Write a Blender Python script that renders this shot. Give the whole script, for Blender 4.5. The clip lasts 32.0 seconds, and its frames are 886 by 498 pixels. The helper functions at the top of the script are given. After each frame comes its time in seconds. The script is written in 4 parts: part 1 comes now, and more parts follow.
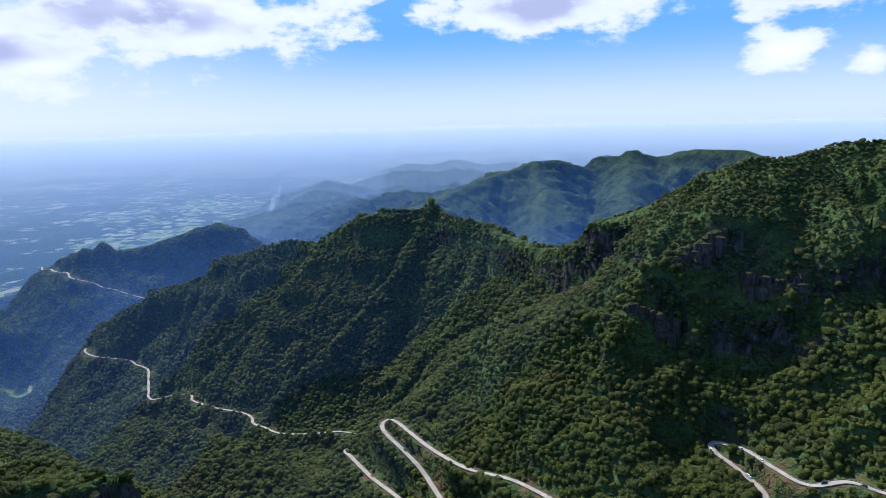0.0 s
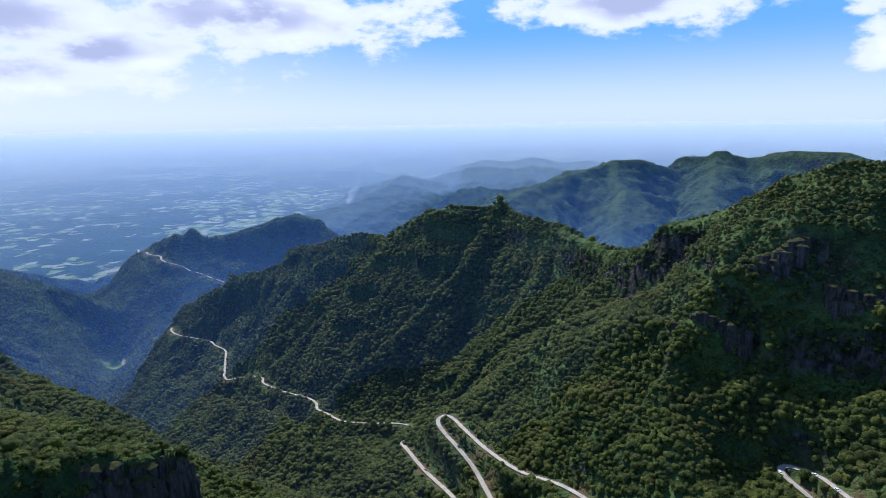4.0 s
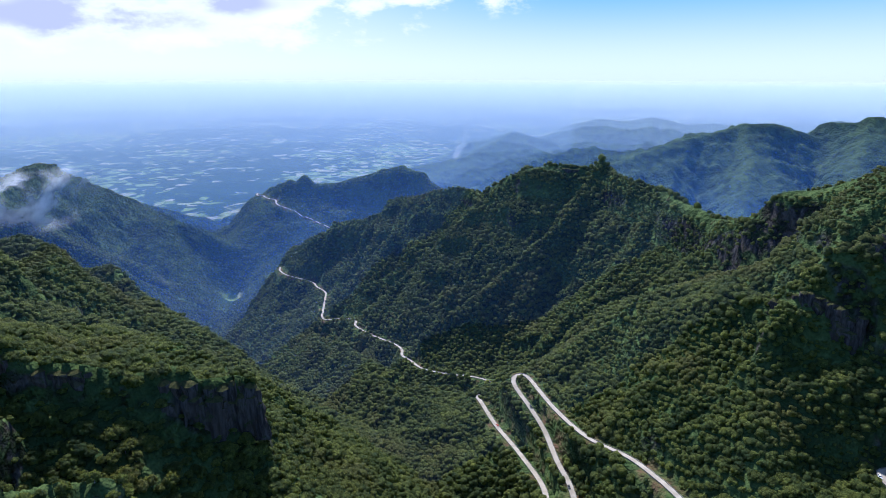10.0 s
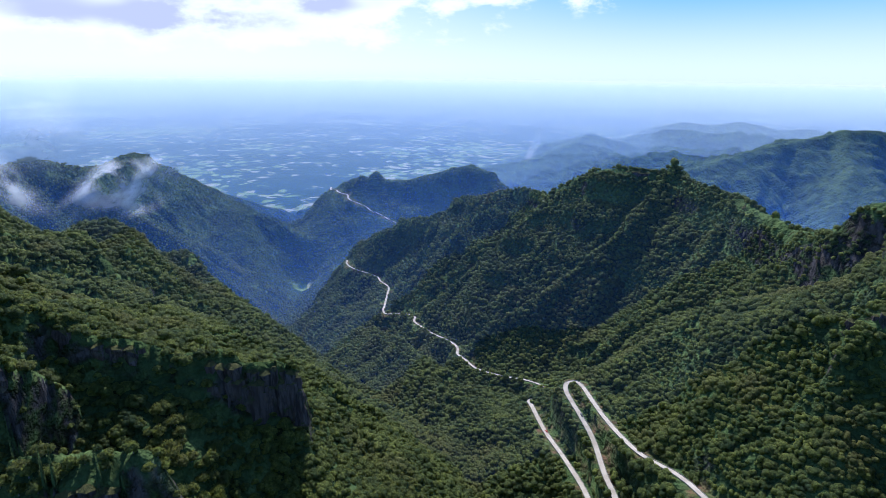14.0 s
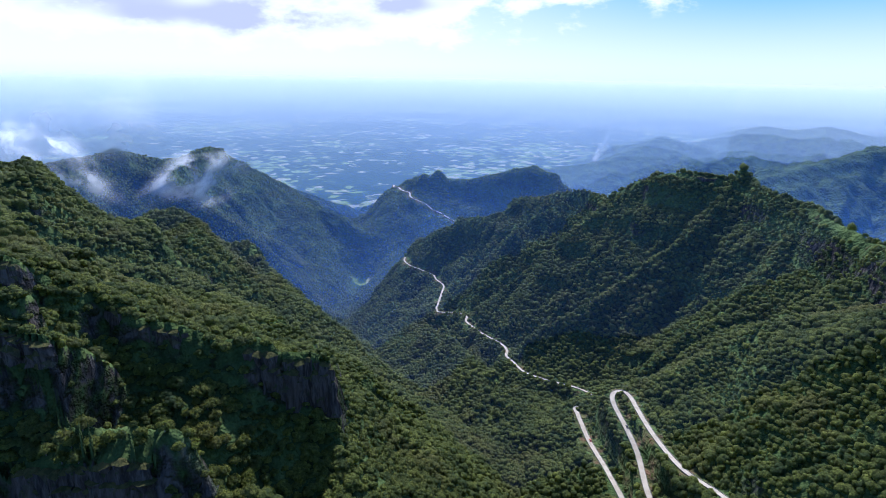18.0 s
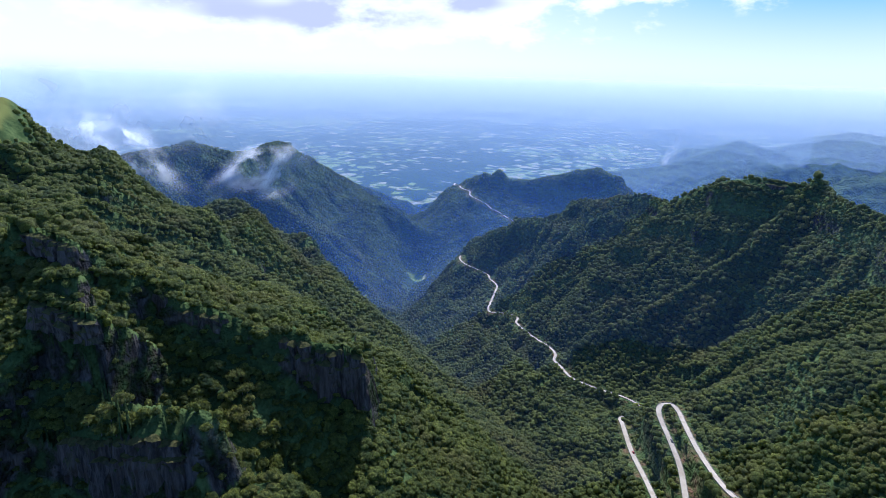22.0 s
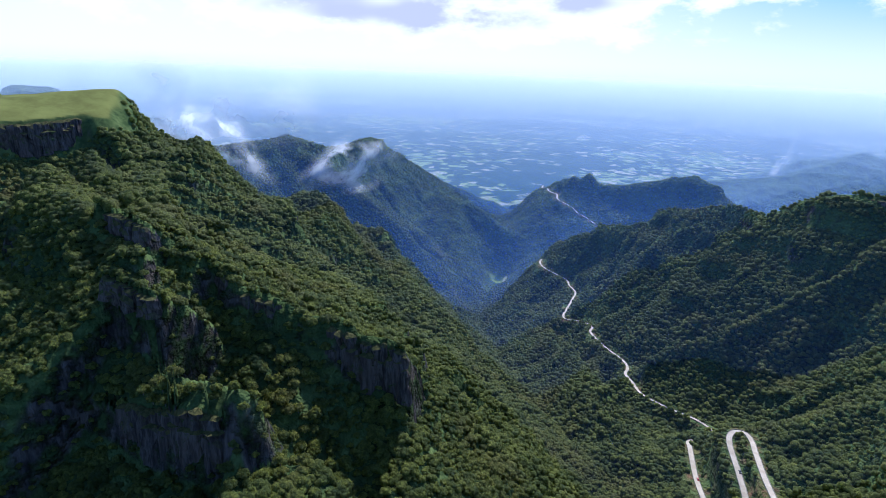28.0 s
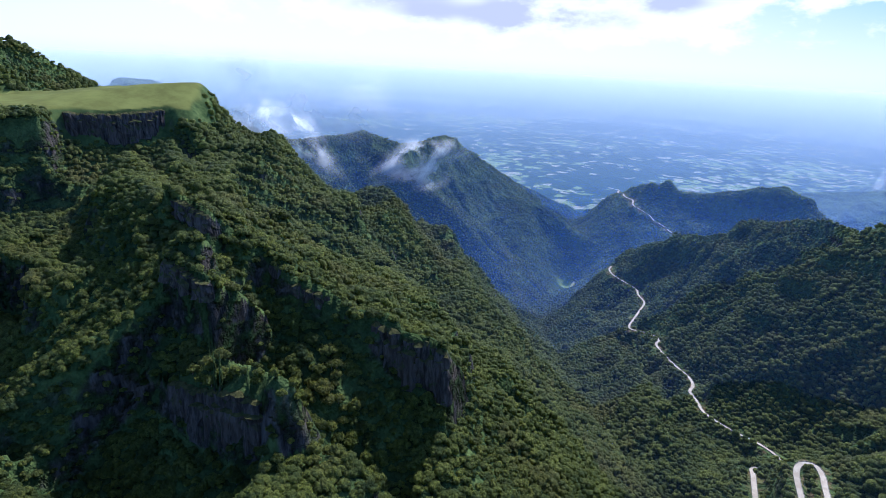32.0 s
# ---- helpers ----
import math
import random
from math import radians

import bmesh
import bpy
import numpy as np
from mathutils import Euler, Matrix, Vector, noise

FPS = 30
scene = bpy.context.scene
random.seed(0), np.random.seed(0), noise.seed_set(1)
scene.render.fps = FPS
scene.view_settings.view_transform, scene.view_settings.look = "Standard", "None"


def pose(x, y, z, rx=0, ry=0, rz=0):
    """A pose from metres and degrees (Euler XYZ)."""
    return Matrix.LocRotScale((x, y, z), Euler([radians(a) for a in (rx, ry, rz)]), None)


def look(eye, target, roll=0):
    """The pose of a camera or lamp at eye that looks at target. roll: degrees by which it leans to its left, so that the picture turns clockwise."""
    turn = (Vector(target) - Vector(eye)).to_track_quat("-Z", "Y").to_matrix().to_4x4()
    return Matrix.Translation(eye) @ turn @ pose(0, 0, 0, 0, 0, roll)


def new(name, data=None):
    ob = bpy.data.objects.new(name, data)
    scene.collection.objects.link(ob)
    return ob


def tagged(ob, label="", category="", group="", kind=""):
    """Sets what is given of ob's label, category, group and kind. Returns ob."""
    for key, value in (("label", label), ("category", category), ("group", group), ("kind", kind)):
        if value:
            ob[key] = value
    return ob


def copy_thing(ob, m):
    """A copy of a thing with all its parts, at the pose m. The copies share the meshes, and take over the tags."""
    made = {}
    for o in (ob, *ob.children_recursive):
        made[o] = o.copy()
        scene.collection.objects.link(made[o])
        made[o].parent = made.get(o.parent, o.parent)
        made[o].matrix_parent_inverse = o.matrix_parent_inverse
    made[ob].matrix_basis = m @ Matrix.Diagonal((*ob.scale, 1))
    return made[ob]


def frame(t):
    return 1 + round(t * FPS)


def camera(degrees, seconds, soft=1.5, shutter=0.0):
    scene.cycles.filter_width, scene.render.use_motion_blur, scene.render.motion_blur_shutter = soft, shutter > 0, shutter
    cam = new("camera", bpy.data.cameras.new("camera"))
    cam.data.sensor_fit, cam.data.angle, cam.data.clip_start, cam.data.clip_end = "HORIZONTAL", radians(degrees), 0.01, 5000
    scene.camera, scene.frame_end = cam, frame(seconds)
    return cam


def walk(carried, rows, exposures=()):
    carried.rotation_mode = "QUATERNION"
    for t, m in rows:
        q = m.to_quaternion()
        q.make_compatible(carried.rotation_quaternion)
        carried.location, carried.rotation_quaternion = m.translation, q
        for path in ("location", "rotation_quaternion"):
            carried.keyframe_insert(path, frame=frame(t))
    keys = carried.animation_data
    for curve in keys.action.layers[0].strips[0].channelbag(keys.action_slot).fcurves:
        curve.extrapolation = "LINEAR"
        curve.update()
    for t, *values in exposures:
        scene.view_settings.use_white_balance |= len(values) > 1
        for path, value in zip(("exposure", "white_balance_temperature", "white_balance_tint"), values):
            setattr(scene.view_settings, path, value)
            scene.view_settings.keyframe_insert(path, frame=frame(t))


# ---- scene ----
cam = camera(73.67, 32.0, 0.8)

# seconds; eye x, y, z; heading to the left of +y, pitch, lean
PATH = [
    (0, 0.0, 0.0, 700.0, 0.64, -12.45, -1.47), (0.5, 1.6, 0.1, 700.3, 1.63, -12.47, -1.37), (1, 3.2, 0.4, 700.4, 2.48, -12.53, -1.37),
    (1.5, 4.8, 0.7, 700.5, 3.33, -12.54, -1.30), (2, 6.4, 1.2, 700.5, 4.01, -12.61, -1.26), (2.5, 8.1, 1.7, 700.4, 4.96, -12.63, -1.17),
    (3, 9.8, 2.3, 700.2, 6.30, -12.60, -1.13), (3.5, 11.5, 2.9, 700.0, 7.24, -12.62, -1.00), (5.5, 18.5, 6.0, 698.7, 10.71, -12.81, -0.78),
    (6, 20.3, 6.9, 698.4, 11.42, -13.65, -0.75), (6.5, 22.1, 7.8, 698.0, 12.07, -14.92, -0.77), (7, 23.8, 8.8, 697.6, 12.80, -16.22, -0.68),
    (7.5, 25.6, 9.7, 697.2, 13.59, -16.62, -0.57), (8, 27.4, 10.7, 696.9, 14.61, -16.61, -0.45), (8.5, 29.1, 11.7, 696.5, 15.94, -16.60, -0.33),
    (9, 30.9, 12.8, 696.1, 16.97, -16.61, -0.17), (9.5, 32.6, 13.8, 695.8, 17.87, -16.61, -0.04), (10, 34.4, 14.8, 695.5, 18.88, -16.63, 0.10),
    (10.5, 36.1, 15.9, 695.1, 19.75, -16.63, 0.15), (11, 37.9, 17.0, 694.9, 20.52, -16.68, 0.20), (11.5, 39.6, 18.1, 694.6, 21.52, -16.67, 0.23),
    (12, 41.3, 19.2, 694.3, 22.60, -16.69, 0.31), (12.5, 43.0, 20.3, 694.1, 23.59, -16.73, 0.32), (13, 44.7, 21.4, 693.9, 24.49, -16.70, 0.43),
    (13.5, 46.4, 22.5, 693.7, 25.37, -16.70, 0.56), (14, 48.1, 23.6, 693.6, 26.10, -16.70, 0.63), (14.5, 49.8, 24.8, 693.4, 26.66, -16.69, 0.57),
    (16.5, 56.4, 29.4, 693.1, 29.55, -16.78, 0.78), (17, 58.0, 30.6, 693.0, 30.84, -16.76, 0.90), (17.5, 59.6, 31.8, 693.0, 31.78, -16.80, 0.95),
    (18, 61.3, 33.1, 693.0, 32.59, -16.81, 0.98), (18.5, 62.8, 34.3, 692.9, 33.33, -16.86, 1.02), (19, 64.4, 35.6, 692.9, 34.09, -16.90, 1.09),
    (19.5, 66.0, 36.9, 692.9, 35.06, -16.94, 1.16), (20, 67.6, 38.2, 693.0, 35.98, -16.97, 1.20), (20.5, 69.1, 39.5, 693.0, 36.76, -16.97, 1.31),
    (21, 70.6, 40.8, 693.0, 37.47, -17.00, 1.37), (21.5, 72.2, 42.2, 693.0, 38.18, -17.01, 1.45), (22, 73.7, 43.6, 693.0, 38.94, -17.06, 1.51),
    (22.5, 75.1, 45.0, 693.0, 39.95, -17.13, 1.62), (23, 76.6, 46.4, 693.0, 40.86, -17.17, 1.74), (23.5, 78.0, 47.9, 693.0, 41.59, -17.20, 1.83),
    (24, 79.4, 49.4, 693.0, 42.20, -17.19, 1.87), (24.5, 80.8, 50.9, 693.0, 42.94, -17.23, 1.93), (25, 82.2, 52.4, 693.0, 43.72, -17.26, 1.97),
    (25.5, 83.5, 54.0, 693.0, 44.42, -17.22, 1.95), (27.5, 88.5, 60.4, 692.9, 47.30, -17.31, 2.17), (28, 89.6, 62.1, 692.9, 48.09, -17.32, 2.24),
    (28.5, 90.7, 63.8, 692.9, 49.03, -17.36, 2.36), (29, 91.7, 65.5, 692.9, 50.04, -17.43, 2.44), (29.5, 92.6, 67.2, 692.9, 50.81, -17.45, 2.47),
    (30, 93.5, 68.9, 692.9, 51.68, -17.50, 2.64), (30.5, 94.3, 70.6, 692.9, 52.54, -17.54, 2.72), (31, 95.1, 72.4, 693.0, 53.48, -17.60, 2.84),
    (31.5, 95.7, 74.1, 693.0, 54.46, -17.64, 2.94), (32, 96.3, 75.8, 693.1, 55.48, -17.71, 3.05),
]


def eye_pose(x, y, z, yaw, pitch, lean):
    a, b = radians(yaw), radians(pitch)
    eye = Vector((x, y, z))
    ahead = Vector((-math.sin(a) * math.cos(b), math.cos(a) * math.cos(b), math.sin(b)))
    return look(eye, eye + ahead, lean)


walk(cam, [(row[0], eye_pose(*row[1:])) for row in PATH], [(0, 0.15, 5350, 14), (5.5, 0.12, 5300, 14), (6.2, 0.16, 5280, 14), (7.5, 0.34, 5220, 15), (32, 0.46, 5180, 17)])

# ---- light ----
scene.cycles.transparent_max_bounces = 24    # many thin veils of haze stand one behind another
SUN_AZ, SUN_EL = 32.0, 52.0          # degrees to the left of +y, and above the level
HUB = (48.0, 32.0)                   # the middle of the camera's line

sun = new("sun", bpy.data.lights.new("sun", "SUN"))
sun.data.energy, sun.data.angle, sun.data.color = 5.0, radians(0.55), (1.0, 0.93, 0.80)
sa, se = radians(SUN_AZ), radians(SUN_EL)
SUN_WAY = Vector((-math.sin(sa) * math.cos(se), math.cos(sa) * math.cos(se), math.sin(se)))
sun.matrix_world = look((0, 0, 2000), Vector((0, 0, 2000)) - SUN_WAY)


class Nodes:
    """A short hand for node trees."""

    def __init__(self, tree):
        self.t = tree
        tree.nodes.clear()

    def add(self, kind, ins=(), **props):
        n = self.t.nodes.new(kind)
        for k, v in props.items():
            if k == "ramp":
                while len(n.color_ramp.elements) < len(v):
                    n.color_ramp.elements.new(0.5)
                for e, (p, c) in zip(n.color_ramp.elements, v):
                    e.position, e.color = p, (*c, 1) if len(c) == 3 else c
            else:
                setattr(n, k, v)
        for key, v in dict(ins).items():
            sock = n.inputs[key]
            if isinstance(v, bpy.types.NodeSocket):
                self.t.links.new(v, sock)
            else:
                sock.default_value = v
        return n

    def math(self, op, a, b=0.0, c=None):
        ins = {0: a, 1: b}
        if c is not None:
            ins[2] = c
        return self.add("ShaderNodeMath", ins, operation=op).outputs[0]

    def span(self, v, lo, hi, a=0.0, b=1.0, smooth=True):
        return self.add("ShaderNodeMapRange", {0: v, 1: lo, 2: hi, 3: a, 4: b},
                        interpolation_type="SMOOTHSTEP" if smooth else "LINEAR").outputs[0]

    def mix(self, f, a, b, blend="MIX"):
        n = self.add("ShaderNodeMix", data_type="RGBA", blend_type=blend)
        for i, v in ((0, f), (6, a), (7, b)):
            if isinstance(v, bpy.types.NodeSocket):
                self.t.links.new(v, n.inputs[i])
            else:
                n.inputs[i].default_value = v if i == 0 else (*v, 1)
        return n.outputs[2]

    def noise(self, vec, scale, detail=4.0, rough=0.55):
        return self.add("ShaderNodeTexNoise", {"Vector": vec, "Scale": scale, "Detail": detail, "Roughness": rough}).outputs[0]


# ---- sky: clear blue with cumulus banks, whiter towards the sun ----
world = bpy.data.worlds.new("sky")
scene.world = world
world.use_nodes = True
N = Nodes(world.node_tree)
sky = N.add("ShaderNodeTexSky", sky_type="NISHITA", sun_disc=False, sun_elevation=se, sun_rotation=-sa, altitude=1400.0, air_density=1.0, dust_density=0.6, ozone_density=2.0)
way = N.add("ShaderNodeTexCoord").outputs["Generated"]
xyz = N.add("ShaderNodeSeparateXYZ", {0: way})
az = N.math("MULTIPLY", N.math("ARCTAN2", N.math("MULTIPLY", xyz.outputs[0], -1.0), xyz.outputs[1]), 57.2958)
el = N.math("MULTIPLY", N.math("ARCSINE", xyz.outputs[2]), 57.2958)
flat = N.add("ShaderNodeCombineXYZ", {0: N.math("MULTIPLY", az, 0.1), 1: N.math("MULTIPLY", el, 0.19), 2: 0.0}).outputs[0]
puff = N.noise(flat, 1.6, 7.0, 0.56)
fine = N.noise(flat, 5.5, 5.0, 0.6)
# banks of cloud: heading, height, half-width, half-height, in degrees
BANKS = [(24, 8.6, 17, 3.2), (36, 5.5, 9, 2.4), (-9, 9.6, 12.5, 2.8), (-31, 9.6, 8.5, 2.6), (-28, 4.8, 3.4, 1.9), 
         (-34.5, 3.6, 1.8, 1.2), (46, 8, 15, 4.2), (52, 4.2, 26, 2.6),
         (78, 6.5, 16, 3.2), (88, 9, 14, 4), (20, 13, 40, 3.0)]
bank = broad = None
for a0, e0, ra, re in BANKS:
    u = N.math("DIVIDE", N.math("SUBTRACT", az, a0), ra)
    v = N.math("DIVIDE", N.math("SUBTRACT", el, e0), re)
    d = N.math("SUBTRACT", 1.0, N.math("SQRT", N.math("ADD", N.math("MULTIPLY", u, u), N.math("MULTIPLY", v, v))))
    bank = d if bank is None else N.math("MAXIMUM", bank, d)
    if ra > 7:
        broad = d if broad is None else N.math("MAXIMUM", broad, d)
thick = N.math("ADD", N.math("MULTIPLY", bank, 1.25), N.math("ADD", N.math("MULTIPLY", N.math("SUBTRACT", puff, 0.5), 2.9), N.math("MULTIPLY", N.math("SUBTRACT", fine, 0.5), 0.9)))
cover = N.math("MULTIPLY", N.span(thick, -0.1, 0.36), N.span(bank, -0.6, -0.05))
belly = N.math("ADD", N.math("MULTIPLY", broad, 0.9), N.math("MULTIPLY", N.math("SUBTRACT", N.noise(flat, 0.7, 3.0, 0.5), 0.5), 2.6))
shade = N.math("MULTIPLY", N.span(belly, 0.1, 0.75), N.span(thick, 0.3, 1.0))
cloud = N.mix(N.span(thick, 0.2, 1.2), (1.02, 1.02, 1.06), (1.22, 1.20, 1.22))
cloud = N.mix(shade, cloud, (0.60, 0.61, 0.76))
low = N.span(el, 8.0, 0.0)
blue = N.mix(low, (0.24, 0.53, 1.06), (0.84, 0.92, 1.08))
# the low sky is paler, above all on the sun's side
near = N.span(N.math("ABSOLUTE", N.math("SUBTRACT", az, 64.0)), 60.0, 12.0)
blue = N.mix(N.math("MULTIPLY", near, N.span(el, 26.0, 2.0, 0.25, 0.85)), blue, (1.02, 1.03, 1.08))
seen = N.mix(cover, blue, cloud)
seen = N.mix(N.span(el, 0.6, -1.6), seen, (0.82, 0.88, 1.02))
high = N.span(el, 14.0, 40.0)
sky_bg = N.add("ShaderNodeBackground", {"Color": sky.outputs[0], "Strength": 0.15})
low_bg = N.add("ShaderNodeBackground", {"Color": seen, "Strength": 0.82})
both = N.add("ShaderNodeMixShader", {0: high, 1: low_bg.outputs[0], 2: sky_bg.outputs[0]})
N.add("ShaderNodeOutputWorld", {0: both.outputs[0]})


# ---- the lie of the land ----
def hash2(ix, iy, seed):
    h = (ix.astype(np.int64) * 374761393 + iy.astype(np.int64) * 668265263 + seed * 974634777) & 0x7FFFFFFF
    h = ((h ^ (h >> 13)) * 1274126177) & 0x7FFFFFFF
    return ((h ^ (h >> 16)) & 0xFFFF) / 65535.0


def smooth(a, b, v):
    t = np.clip((v - a) / (b - a), 0, 1)
    return t * t * (3 - 2 * t)


def grain(x, y, size, seed=0):
    """Gradient noise of about -1 to 1, with features of that size in metres."""
    u, v = x / size, y / size
    ix, iy = np.floor(u), np.floor(v)
    fu, fv = u - ix, v - iy
    su, sv = fu * fu * fu * (fu * (fu * 6 - 15) + 10), fv * fv * fv * (fv * (fv * 6 - 15) + 10)

    def corner(dx, dy):
        a = hash2(ix + dx, iy + dy, seed) * 6.2831853
        return np.cos(a) * (fu - dx) + np.sin(a) * (fv - dy)

    low_row = corner(0, 0) * (1 - su) + corner(1, 0) * su
    top_row = corner(0, 1) * (1 - su) + corner(1, 1) * su
    return 1.5 * (low_row * (1 - sv) + top_row * sv)


def fractal(x, y, size, octaves, seed=0, gain=0.5):
    out, amp = 0.0, 1.0
    for k in range(octaves):
        out = out + amp * grain(x + 31.7 * k, y - 17.3 * k, size / 2**k, seed + k)
        amp *= gain
    return out


def folds(x, y, size, octaves, seed=0):
    """Sharp crests and round hollows, 0 to about 1."""
    out, amp, total = 0.0, 1.0, 0.0
    for k in range(octaves):
        out = out + amp * (1 - np.abs(grain(x + 11.3 * k, y + 7.9 * k, size / 2**k, seed + k)))
        total += amp
        amp *= 0.5
    return out / total


